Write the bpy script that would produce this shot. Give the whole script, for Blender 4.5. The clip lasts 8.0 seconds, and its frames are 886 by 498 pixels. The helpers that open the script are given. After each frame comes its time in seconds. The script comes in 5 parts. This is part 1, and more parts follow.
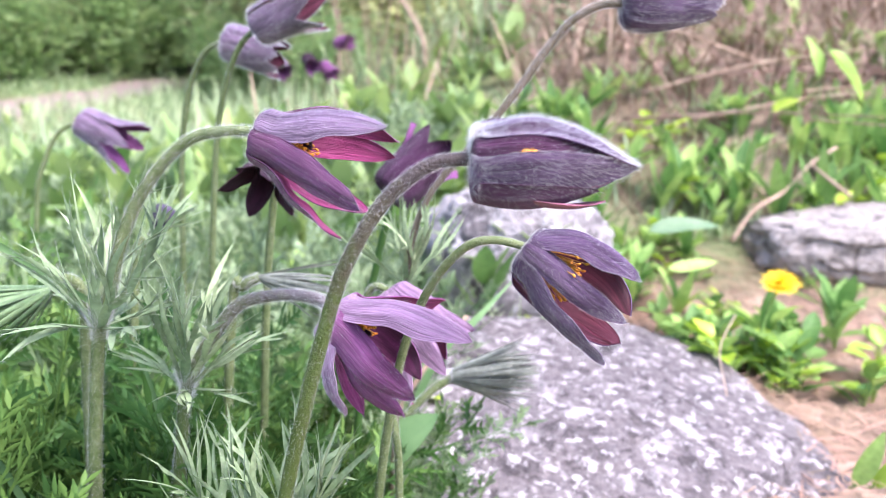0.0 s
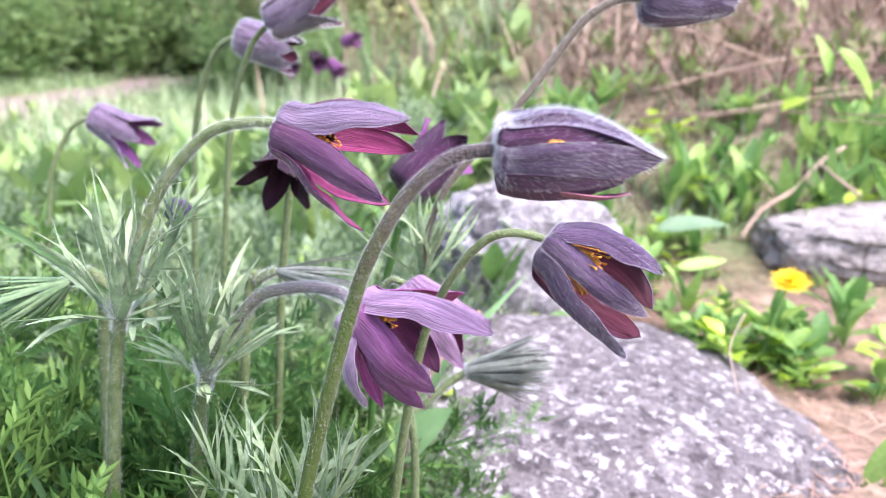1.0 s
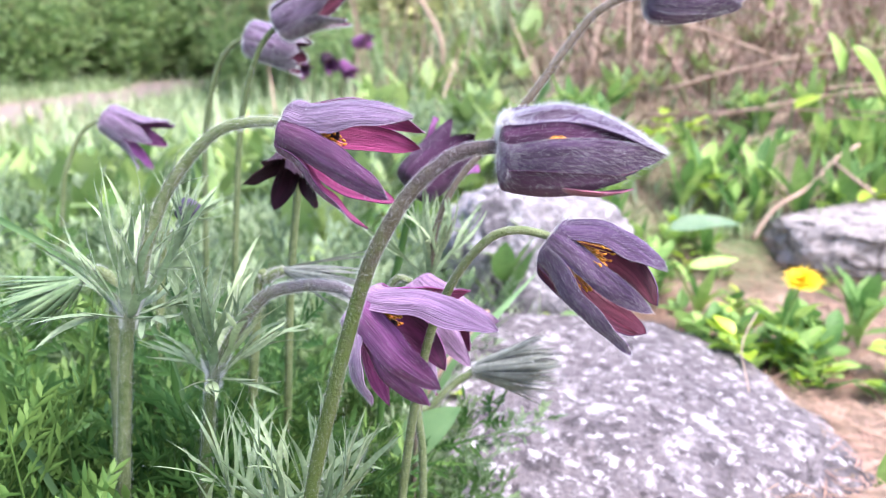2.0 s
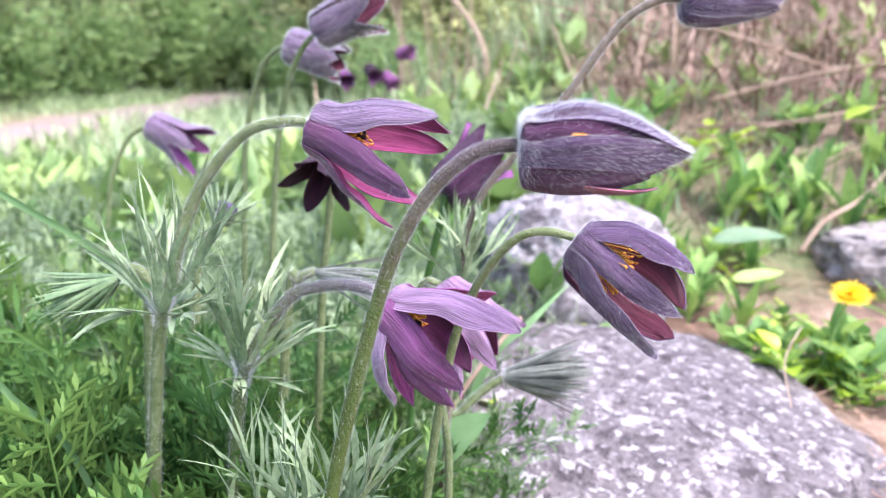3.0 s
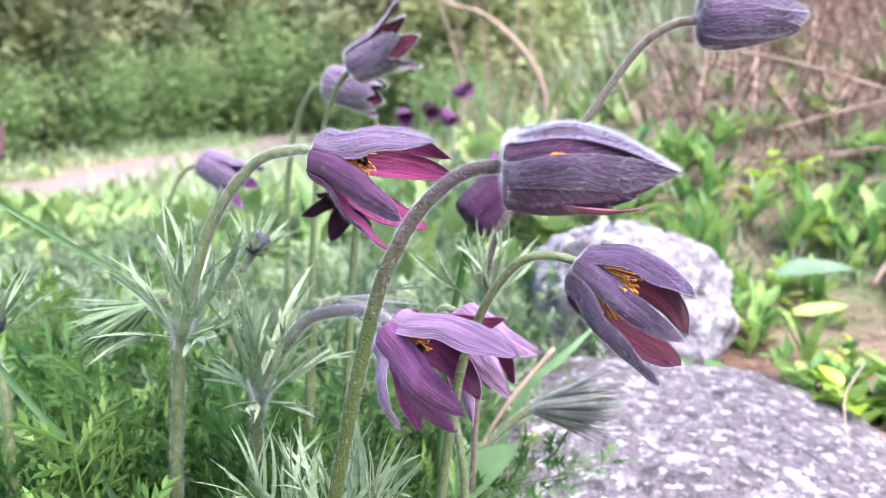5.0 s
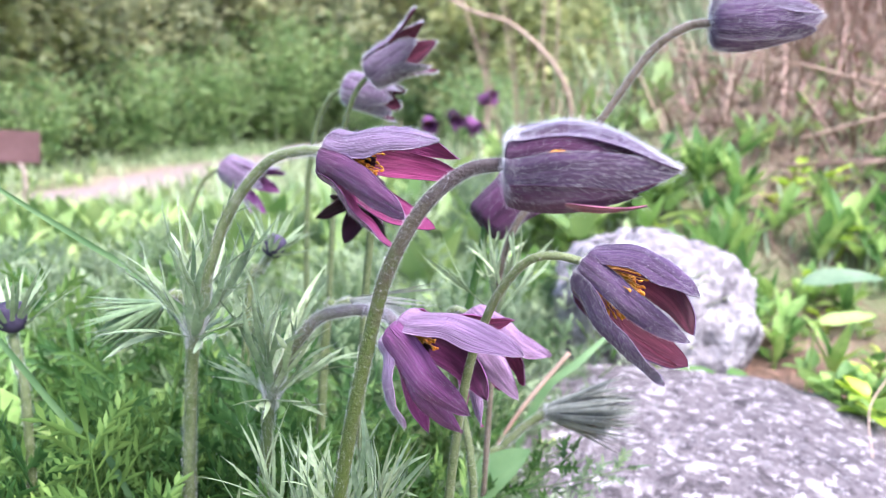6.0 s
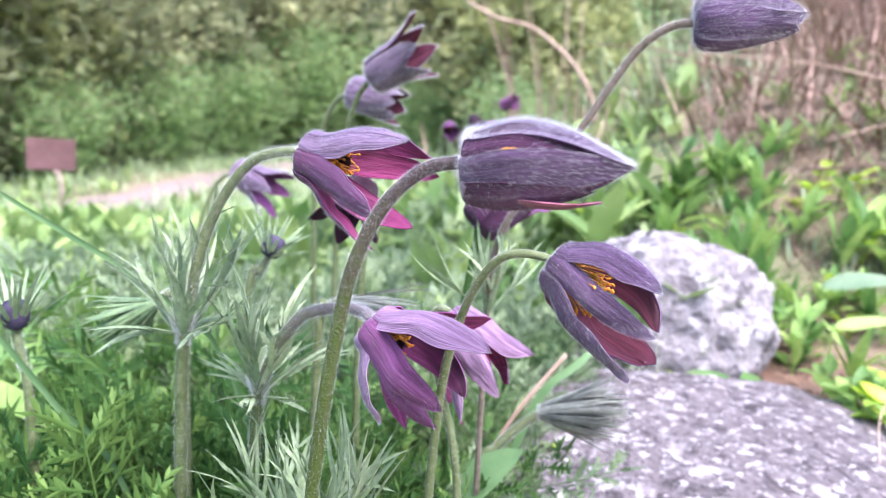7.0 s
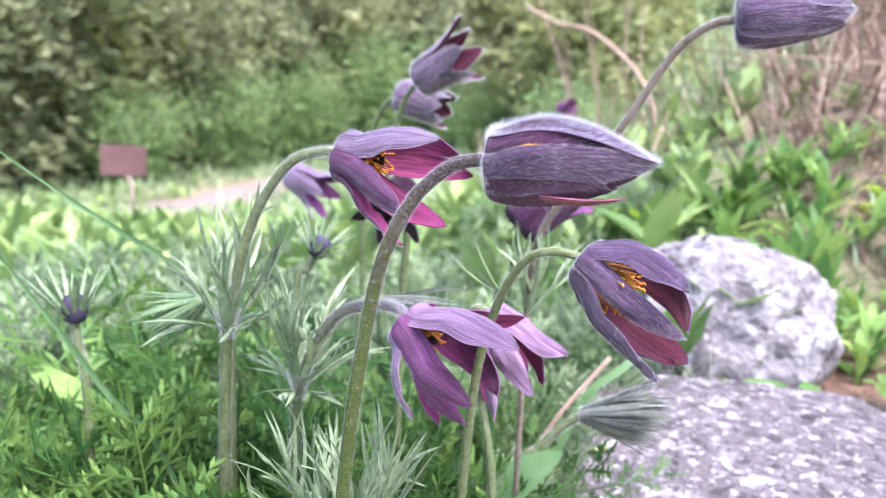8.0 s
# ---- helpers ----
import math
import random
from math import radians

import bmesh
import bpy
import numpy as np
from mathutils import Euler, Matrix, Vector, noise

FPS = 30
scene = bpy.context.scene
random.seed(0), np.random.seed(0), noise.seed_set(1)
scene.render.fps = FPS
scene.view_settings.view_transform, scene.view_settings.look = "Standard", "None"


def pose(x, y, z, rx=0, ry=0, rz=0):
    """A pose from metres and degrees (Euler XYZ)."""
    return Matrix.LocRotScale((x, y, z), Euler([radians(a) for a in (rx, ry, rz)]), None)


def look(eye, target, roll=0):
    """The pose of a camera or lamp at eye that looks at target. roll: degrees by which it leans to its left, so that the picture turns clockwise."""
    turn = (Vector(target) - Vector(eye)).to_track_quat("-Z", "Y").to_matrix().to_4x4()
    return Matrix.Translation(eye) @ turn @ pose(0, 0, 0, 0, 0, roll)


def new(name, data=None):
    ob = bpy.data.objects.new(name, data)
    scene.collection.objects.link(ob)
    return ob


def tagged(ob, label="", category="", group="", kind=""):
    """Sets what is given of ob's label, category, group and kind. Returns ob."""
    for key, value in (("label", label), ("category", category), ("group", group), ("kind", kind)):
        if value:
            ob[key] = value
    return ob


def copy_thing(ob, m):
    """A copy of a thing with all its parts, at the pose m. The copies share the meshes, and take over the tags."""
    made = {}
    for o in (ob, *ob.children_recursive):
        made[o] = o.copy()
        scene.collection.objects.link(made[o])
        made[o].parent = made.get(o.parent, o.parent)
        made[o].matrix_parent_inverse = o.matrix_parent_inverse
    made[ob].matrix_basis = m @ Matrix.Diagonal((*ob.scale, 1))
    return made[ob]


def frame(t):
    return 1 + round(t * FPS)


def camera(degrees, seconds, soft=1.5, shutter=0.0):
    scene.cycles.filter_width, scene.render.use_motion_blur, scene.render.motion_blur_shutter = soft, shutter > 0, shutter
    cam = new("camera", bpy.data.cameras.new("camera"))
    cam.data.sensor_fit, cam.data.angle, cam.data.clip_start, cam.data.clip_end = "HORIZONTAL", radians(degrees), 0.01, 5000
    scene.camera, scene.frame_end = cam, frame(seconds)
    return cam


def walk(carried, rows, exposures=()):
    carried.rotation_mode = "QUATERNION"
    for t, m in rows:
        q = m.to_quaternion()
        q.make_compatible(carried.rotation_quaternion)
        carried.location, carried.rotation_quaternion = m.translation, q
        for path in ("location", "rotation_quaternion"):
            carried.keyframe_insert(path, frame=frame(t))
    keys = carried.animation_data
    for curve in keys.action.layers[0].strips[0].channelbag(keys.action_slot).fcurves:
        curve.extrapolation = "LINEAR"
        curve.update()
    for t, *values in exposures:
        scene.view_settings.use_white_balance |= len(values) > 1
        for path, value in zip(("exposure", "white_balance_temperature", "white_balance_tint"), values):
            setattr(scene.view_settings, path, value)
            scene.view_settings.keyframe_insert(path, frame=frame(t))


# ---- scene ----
cam = camera(61.1, 8.0, soft=0.8)
PATH = [
    (0, (0.0000, 0.0000, 0.2700), (-0.0430, 0.9788, 0.0700), 2.39),
    (0.5, (-0.0023, 0.0000, 0.2689), (-0.0463, 0.9786, 0.0674), 2.59),
    (1, (-0.0057, -0.0011, 0.2677), (-0.0532, 0.9773, 0.0662), 2.60),
    (2.5, (0.0000, -0.0021, 0.2653), (-0.0880, 0.9739, 0.0663), 2.08),
    (3, (0.0035, -0.0021, 0.2630), (-0.1196, 0.9726, 0.0764), 2.26),
    (3.5, (0.0081, -0.0032, 0.2641), (-0.1419, 0.9691, 0.0850), 2.11),
    (4, (0.0173, -0.0021, 0.2630), (-0.1607, 0.9677, 0.0958), 1.67),
    (4.5, (0.0253, -0.0009, 0.2619), (-0.1697, 0.9690, 0.1156), 1.30),
    (5, (0.0265, 0.0004, 0.2597), (-0.1905, 0.9663, 0.1188), 1.15),
    (6.5, (0.0426, 0.0005, 0.2562), (-0.2260, 0.9556, 0.1314), 1.25),
    (7, (0.0540, 0.0017, 0.2551), (-0.2385, 0.9501, 0.1326), 1.00),
    (7.5, (0.0609, 0.0006, 0.2528), (-0.2741, 0.9350, 0.1313), 0.68),
    (8, (0.0644, 0.0018, 0.2528), (-0.3036, 0.9243, 0.1369), 0.85),
]
walk(cam, [(t, look(eye, target, roll)) for t, eye, target, roll in PATH], exposures=[(0.0, 1.89, 6010, 24), (8.0, 1.90, 5830, 25)])
cam.data.dof.use_dof = True
cam.data.dof.focus_distance = 0.24
cam.data.dof.aperture_fstop = 13.5

# ---- light: bright, thinly clouded sky ----
SUN_EL, SUN_AZ = 62.0, 125.0
world = bpy.data.worlds.new("sky")
world.use_nodes = True
scene.world = world
wn, wl = world.node_tree.nodes, world.node_tree.links
sky = wn.new("ShaderNodeTexSky")
sky.sky_type, sky.sun_disc = "NISHITA", False
sky.sun_elevation, sky.sun_rotation = radians(SUN_EL), radians(SUN_AZ)
sky.air_density, sky.dust_density = 1.0, 3.0
wl.new(sky.outputs[0], wn["Background"].inputs[0])
wn["Background"].inputs[1].default_value = 0.15
sun = new("sun", bpy.data.lights.new("sun", "SUN"))
sun.data.energy, sun.data.angle, sun.data.color = 2.2, radians(35), (1.0, 0.97, 0.94)
az, el = radians(SUN_AZ), radians(SUN_EL)
sun.matrix_world = look((math.sin(az) * math.cos(el) * 20, math.cos(az) * math.cos(el) * 20, math.sin(el) * 20), (0, 0, 0))


# ---- materials ----
def material(name, colors, scale=40.0, rough=0.6, coords="Object", stretch=(1, 1, 1), bump=0.0, bump_scale=4.0, through_light=0.0,
             island=0.0, per_object=0.0, detail=6.0, sheen=0.0, spread=(0.3, 0.7), fine=0.0, spec=0.3):
    """A procedural surface: a ramp of colours over noise, with a finer grain, relief and chance variation."""
    m = bpy.data.materials.new(name)
    m.use_nodes = True
    n, l = m.node_tree.nodes, m.node_tree.links
    b = n["Principled BSDF"]
    b.inputs["Roughness"].default_value = rough
    b.inputs["Specular IOR Level"].default_value = spec
    if sheen:
        b.inputs["Sheen Weight"].default_value = sheen
        b.inputs["Sheen Roughness"].default_value = 0.4
    tc, mp = n.new("ShaderNodeTexCoord"), n.new("ShaderNodeMapping")
    mp.inputs["Scale"].default_value = stretch
    l.new(tc.outputs[coords], mp.inputs[0])
    tex = n.new("ShaderNodeTexNoise")
    tex.inputs["Scale"].default_value, tex.inputs["Detail"].default_value = scale, detail
    l.new(mp.outputs[0], tex.inputs["Vector"])
    ramp = n.new("ShaderNodeValToRGB")
    e = ramp.color_ramp.elements
    for k, c in enumerate(colors):
        p = spread[0] + (spread[1] - spread[0]) * k / max(1, len(colors) - 1)
        el_ = e[k] if k < 2 else e.new(p)
        el_.position, el_.color = p, (*c, 1)
    l.new(tex.outputs["Fac"], ramp.inputs[0])
    col = ramp.outputs[0]
    if fine:
        t2 = n.new("ShaderNodeTexNoise")
        t2.inputs["Scale"].default_value, t2.inputs["Detail"].default_value = scale * 7, 4
        l.new(mp.outputs[0], t2.inputs["Vector"])
        mr = n.new("ShaderNodeMapRange")
        mr.inputs["From Min"].default_value, mr.inputs["From Max"].default_value = 0.3, 0.7
        mr.inputs["To Min"].default_value, mr.inputs["To Max"].default_value = 1 - fine, 1 + fine
        l.new(t2.outputs["Fac"], mr.inputs["Value"])
        col = scaled(n, l, col, mr.outputs[0])
    for amount, node, out in ((island, "ShaderNodeNewGeometry", "Random Per Island"), (per_object, "ShaderNodeObjectInfo", "Random")):
        if amount:
            g, mr = n.new(node), n.new("ShaderNodeMapRange")
            mr.inputs["To Min"].default_value, mr.inputs["To Max"].default_value = 1 - amount, 1 + amount
            l.new(g.outputs[out], mr.inputs["Value"])
            col = scaled(n, l, col, mr.outputs[0])
            hs, mr2 = n.new("ShaderNodeHueSaturation"), n.new("ShaderNodeMapRange")
            mr2.inputs["To Min"].default_value, mr2.inputs["To Max"].default_value = 0.5 + 0.05 * amount, 0.5 - 0.07 * amount
            l.new(g.outputs[out], mr2.inputs["Value"])
            l.new(mr2.outputs[0], hs.inputs["Hue"])
            l.new(col, hs.inputs["Color"])
            col = hs.outputs[0]
    l.new(col, b.inputs["Base Color"])
    if bump:
        t3 = n.new("ShaderNodeTexNoise")
        t3.inputs["Scale"].default_value, t3.inputs["Detail"].default_value = scale * bump_scale, 5
        l.new(mp.outputs[0], t3.inputs["Vector"])
        bp = n.new("ShaderNodeBump")
        bp.inputs["Strength"].default_value, bp.inputs["Distance"].default_value = bump, 0.01
        l.new(t3.outputs["Fac"], bp.inputs["Height"])
        l.new(bp.outputs[0], b.inputs["Normal"])
    if through_light:
        tr, mx = n.new("ShaderNodeBsdfTranslucent"), n.new("ShaderNodeMixShader")
        mx.inputs[0].default_value = through_light
        l.new(col, tr.inputs[0])
        l.new(b.outputs[0], mx.inputs[1])
        l.new(tr.outputs[0], mx.inputs[2])
        l.new(mx.outputs[0], n["Material Output"].inputs[0])
    return m


def scaled(n, l, col, fac):
    v = n.new("ShaderNodeVectorMath")
    v.operation = "SCALE"
    l.new(col, v.inputs[0])
    l.new(fac, v.inputs["Scale"])
    return v.outputs[0]


def tepal_material(name, dark, light, deep, glow=0.14):
    """Ribbed tepal skin: fine streaks along it, over broad paler and darker patches."""
    m = material(name, (dark, light, deep, light, dark), scale=1.0, coords="UV", stretch=(1.3, 36, 1), rough=0.55, bump=0.6, bump_scale=1.5,
                 through_light=glow, per_object=0.10, fine=0.4, sheen=0.03, spread=(0.30, 0.68), spec=0.25)
    n, l = m.node_tree.nodes, m.node_tree.links
    b = n["Principled BSDF"]
    col = b.inputs["Base Color"].links[0].from_socket
    tc, mp, tx, mr = n.new("ShaderNodeTexCoord"), n.new("ShaderNodeMapping"), n.new("ShaderNodeTexNoise"), n.new("ShaderNodeMapRange")
    mp.inputs["Scale"].default_value = (2.2, 4.5, 1)
    l.new(tc.outputs["UV"], mp.inputs[0])
    l.new(mp.outputs[0], tx.inputs["Vector"])
    tx.inputs["Scale"].default_value, tx.inputs["Detail"].default_value = 1.0, 3
    mr.inputs["From Min"].default_value, mr.inputs["From Max"].default_value = 0.3, 0.7
    mr.inputs["To Min"].default_value, mr.inputs["To Max"].default_value = 0.55, 1.5
    l.new(tx.outputs["Fac"], mr.inputs["Value"])
    col = scaled(n, l, col, mr.outputs[0])
    l.new(col, b.inputs["Base Color"])
    for q in n:
        if q.type == "BSDF_TRANSLUCENT":
            l.new(col, q.inputs[0])
    return m


MAT = {
    "outer_grey": tepal_material("tepal_grey_purple", (0.022, 0.009, 0.030), (0.170, 0.103, 0.185), (0.062, 0.030, 0.078)),
    "outer_dusky": tepal_material("tepal_dusky_lilac", (0.055, 0.030, 0.065), (0.30, 0.21, 0.30), (0.140, 0.088, 0.150)),
    "outer_wine": tepal_material("tepal_wine_purple", (0.060, 0.015, 0.053), (0.26, 0.105, 0.215), (0.125, 0.034, 0.100)),
    "outer_violet": tepal_material("tepal_violet", (0.085, 0.014, 0.076), (0.32, 0.125, 0.28), (0.170, 0.036, 0.145)),
    "outer_lilac": tepal_material("tepal_lilac", (0.19, 0.085, 0.185), (0.46, 0.31, 0.44), (0.30, 0.16, 0.29)),
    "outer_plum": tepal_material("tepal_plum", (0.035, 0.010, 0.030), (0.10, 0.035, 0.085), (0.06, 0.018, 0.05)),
    "outer_rose": tepal_material("tepal_rose", (0.11, 0.028, 0.050), (0.28, 0.105, 0.145), (0.18, 0.058, 0.085)),
    "outer_dark": tepal_material("tepal_dark_wine", (0.010, 0.003, 0.007), (0.040, 0.008, 0.020), (0.020, 0.004, 0.011), 0.05),
    "inner": tepal_material("tepal_inside_wine", (0.10, 0.008, 0.045), (0.34, 0.070, 0.175), (0.19, 0.020, 0.085), 0.08),
    "inner_maroon": tepal_material("tepal_inside_maroon", (0.045, 0.006, 0.016), (0.15, 0.036, 0.058), (0.080, 0.012, 0.028), 0.06),
    "inner_wine_dark": tepal_material("tepal_inside_dark_wine", (0.035, 0.004, 0.024), (0.13, 0.026, 0.085), (0.065, 0.008, 0.045), 0.06),
    "inner_violet": tepal_material("tepal_inside_purple", (0.10, 0.015, 0.085), (0.34, 0.13, 0.31), (0.19, 0.04, 0.16)),
    "hair": material("silky_hair", ((0.68, 0.67, 0.67), (0.86, 0.85, 0.85)), scale=20, rough=0.45, through_light=0.35, spec=0.4),
    "anther": material("anther_yellow", ((0.50, 0.19, 0.01), (0.72, 0.34, 0.03)), scale=300, rough=0.6, island=0.25),
    "filament": material("filament_golden", ((0.40, 0.17, 0.03), (0.62, 0.33, 0.08)), scale=300, rough=0.6),
    "stem_grey": material("stem_grey_green", ((0.085, 0.122, 0.036), (0.17, 0.205, 0.090)), scale=260, rough=0.65, bump=0.3, fine=0.3),
    "stem_brown": material("stem_purple_brown", ((0.10, 0.085, 0.05), (0.2, 0.16, 0.12)), scale=300, rough=0.65, bump=0.3, fine=0.3),
    "bract": material("bract_silver_green", ((0.13, 0.20, 0.09), (0.29, 0.38, 0.21)), scale=60, rough=0.6, through_light=0.15, per_object=0.25, fine=0.25, sheen=0.1),
    "bract_grey": material("bract_woolly_grey", ((0.14, 0.15, 0.13), (0.30, 0.33, 0.26)), scale=60, rough=0.7, through_light=0.2, per_object=0.3, fine=0.2),
    "bract_dark": material("leaf_grey_green", ((0.085, 0.16, 0.065), (0.20, 0.30, 0.145)), scale=60, rough=0.6, through_light=0.2, per_object=0.25, fine=0.2, sheen=0.2),
    "weed_grey": material("leaf_grey_green_broad", ((0.10, 0.18, 0.09), (0.19, 0.28, 0.155)), scale=30, rough=0.6, through_light=0.2, fine=0.15),
    "blade": material("grass_blade_green", ((0.09, 0.19, 0.07), (0.19, 0.32, 0.13)), scale=40, rough=0.45, through_light=0.25),
    "fern": material("fern_leaf_green", ((0.032, 0.095, 0.017), (0.135, 0.275, 0.062)), scale=25, rough=0.55, through_light=0.25, per_object=0.35, island=0.2),
    "fern_light": material("fern_leaf_light", ((0.095, 0.18, 0.06), (0.24, 0.335, 0.16)), scale=25, rough=0.55, through_light=0.3, per_object=0.4, island=0.25),
    "weed": material("weed_leaf_green", ((0.12, 0.26, 0.05), (0.29, 0.45, 0.13)), scale=30, rough=0.55, through_light=0.35, per_object=0.45, fine=0.15, spec=0.25),
    "weed_yellow": material("leaf_yellow_green", ((0.26, 0.42, 0.03), (0.42, 0.58, 0.07)), scale=30, rough=0.45, through_light=0.35, per_object=0.3, fine=0.15, spec=0.5),
    "weed_joined": material("undergrowth_green", ((0.115, 0.225, 0.052), (0.33, 0.45, 0.15)), scale=6, rough=0.5, through_light=0.35, island=0.32, spec=0.4),
    "grass": material("grass_green", ((0.19, 0.30, 0.125), (0.45, 0.54, 0.32)), scale=15, rough=0.5, through_light=0.3, island=0.4),
    "dry": material("dry_stalk", ((0.25, 0.175, 0.115), (0.42, 0.32, 0.225)), scale=30, rough=0.8, island=0.35),
    "thatch": material("dry_thatch_brown", ((0.115, 0.073, 0.05), (0.26, 0.182, 0.13)), scale=12, rough=0.9, island=0.5),
    "needle": material("needle_litter", ((0.20, 0.12, 0.072), (0.41, 0.285, 0.187)), scale=12, rough=0.85, island=0.4),
    "yellow": material("ray_floret_yellow", ((0.85, 0.55, 0.0), (0.9, 0.68, 0.01)), scale=200, rough=0.6, through_light=0.2, island=0.15),
    "bud_dark": material("bud_dark_violet", ((0.018, 0.015, 0.035), (0.07, 0.055, 0.09)), scale=200, rough=0.7),
    "sign": material("sign_brown", ((0.10, 0.05, 0.045), (0.16, 0.085, 0.078)), scale=8, rough=0.7, fine=0.15),
    "bark": material("bark", ((0.24, 0.19, 0.145), (0.42, 0.34, 0.26)), scale=40, rough=0.9, bump=0.6),
    "hedge_light": material("shrub_leaf_light", ((0.17, 0.31, 0.10), (0.36, 0.49, 0.21)), scale=3, rough=0.6, through_light=0.55, island=0.3),
    "hedge_brown": material("hedge_leaf_brownish", ((0.225, 0.25, 0.11), (0.45, 0.49, 0.26)), scale=3, rough=0.7, through_light=0.5, island=0.35, per_object=0.2),
    "hedge_yellow": material("hedge_leaf_yellow_green", ((0.195, 0.25, 0.095), (0.40, 0.45, 0.21)), scale=3, rough=0.6, through_light=0.6, island=0.3, per_object=0.2),
    "hedge": material("hedge_leaf", ((0.25, 0.30, 0.14), (0.52, 0.56, 0.33)), scale=3, rough=0.6, through_light=0.6, island=0.35, per_object=0.2),
}


def rock_material(name, pale, grey, dark, scale, speck, speck_at, pit, pit_at):
    """Weathered limestone: grey body, white crust in specks, dark lichen spots and pits."""
    m = material(name, (dark, grey, grey, pale), scale=scale, rough=0.9, bump=0.6, bump_scale=11, detail=10, fine=0.35, spread=(0.30, 0.72))
    n, l = m.node_tree.nodes, m.node_tree.links
    b = n["Principled BSDF"]
    col = b.inputs["Base Color"].links[0].from_socket
    tc = [q for q in n if q.type == "TEX_COORD"][0]
    for sc, det, lo, hi, c in ((speck, 10, speck_at - 0.01, speck_at + 0.05, tuple(min(1, 1.12 * k) for k in pale)), (pit, 2, pit_at, pit_at + 0.05, dark)):
        t, r, mx = n.new("ShaderNodeTexNoise"), n.new("ShaderNodeMapRange"), n.new("ShaderNodeMix")
        t.inputs["Scale"].default_value, t.inputs["Detail"].default_value = sc, det
        t.inputs["Distortion"].default_value, t.inputs["Roughness"].default_value = 0.3, 0.68
        l.new(tc.outputs["Object"], t.inputs["Vector"])
        r.inputs["From Min"].default_value, r.inputs["From Max"].default_value, r.inputs["To Max"].default_value = lo, hi, 0.85
        l.new(t.outputs["Fac"], r.inputs["Value"])
        mx.data_type = "RGBA"
        l.new(r.outputs[0], mx.inputs[0])
        l.new(col, mx.inputs[6])
        mx.inputs[7].default_value = (*c, 1)
        col = mx.outputs[2]
    l.new(col, b.inputs["Base Color"])
    return m


def stem_material(name, neck, foot, pale):
    """A stalk that is brownish under the flower and green further down, flecked along its length."""
    m = material(name, (neck, foot), scale=260, rough=0.65, bump=0.4, fine=0.3, through_light=0.05)
    n, l = m.node_tree.nodes, m.node_tree.links
    b = n["Principled BSDF"]
    uv, sep, add, ramp = n.new("ShaderNodeTexCoord"), n.new("ShaderNodeSeparateXYZ"), n.new("ShaderNodeMath"), n.new("ShaderNodeValToRGB")
    l.new(uv.outputs["UV"], sep.inputs[0])
    tex = [q for q in n if q.type == "TEX_NOISE"][0]
    add.operation = "MULTIPLY_ADD"
    l.new(tex.outputs["Fac"], add.inputs[0])
    add.inputs[1].default_value = 0.5
    l.new(sep.outputs[0], add.inputs[2])
    e = ramp.color_ramp.elements
    e[0].position, e[0].color = 0.42, (*neck, 1)
    e[1].position, e[1].color = 0.85, (*foot, 1)
    x = e.new(0.64)
    x.color = (*pale, 1)
    l.new(add.outputs[0], ramp.inputs[0])
    l.new(ramp.outputs[0], b.inputs["Base Color"])
    return m


MAT["stem"] = stem_material("stem_brown_to_green", (0.060, 0.045, 0.042), (0.07, 0.105, 0.018), (0.085, 0.078, 0.042))
MAT["stem_mauve"] = stem_material("stem_mauve_to_green", (0.150, 0.125, 0.125), (0.085, 0.125, 0.036), (0.145, 0.145, 0.095))
MAT["rock"] = rock_material("grey_rock", (0.43, 0.405, 0.395), (0.138, 0.120, 0.118), (0.048, 0.041, 0.041), 26, 100, 0.553, 90, 0.56)
MAT["rock_pale"] = rock_material("pale_rock", (0.42, 0.40, 0.39), (0.24, 0.222, 0.217), (0.07, 0.062, 0.063), 16, 60, 0.56, 26, 0.562)

MAT["rock_warm"] = rock_material("warm_pale_rock", (0.40, 0.365, 0.335), (0.27, 0.24, 0.215), (0.08, 0.068, 0.058), 16, 70, 0.60, 26, 0.64)


def ground_material():
    m = material("ground_soil", ((0.13, 0.09, 0.065), (0.26, 0.185, 0.13), (0.37, 0.275, 0.205)), scale=9, rough=0.95, bump=0.8, bump_scale=9, fine=0.4, detail=9)
    n, l = m.node_tree.nodes, m.node_tree.links
    b = n["Principled BSDF"]
    old = b.inputs["Base Color"].links[0].from_socket
    at = n.new("ShaderNodeVertexColor")
    at.layer_name = "cover"
    sp = n.new("ShaderNodeSeparateColor")
    l.new(at.outputs[0], sp.inputs[0])
    ns = n.new("ShaderNodeTexNoise")
    ns.inputs["Scale"].default_value, ns.inputs["Detail"].default_value = 30, 6
    rp = n.new("ShaderNodeValToRGB")
    rp.color_ramp.elements[0].color, rp.color_ramp.elements[1].color = (0.05, 0.09, 0.03, 1), (0.17, 0.27, 0.09, 1)
    l.new(ns.outputs["Fac"], rp.inputs[0])
    gp = n.new("ShaderNodeValToRGB")
    gp.color_ramp.elements[0].color, gp.color_ramp.elements[1].color = (0.18, 0.140, 0.122, 1), (0.31, 0.25, 0.222, 1)
    l.new(ns.outputs["Fac"], gp.inputs[0])
    for out, src in (("Green", rp), ("Red", gp)):
        mx = n.new("ShaderNodeMix")
        mx.data_type = "RGBA"
        l.new(sp.outputs[out], mx.inputs[0])
        l.new(old, mx.inputs[6])
        l.new(src.outputs[0], mx.inputs[7])
        old = mx.outputs[2]
    l.new(old, b.inputs["Base Color"])
    return m


MAT["ground"] = ground_material()


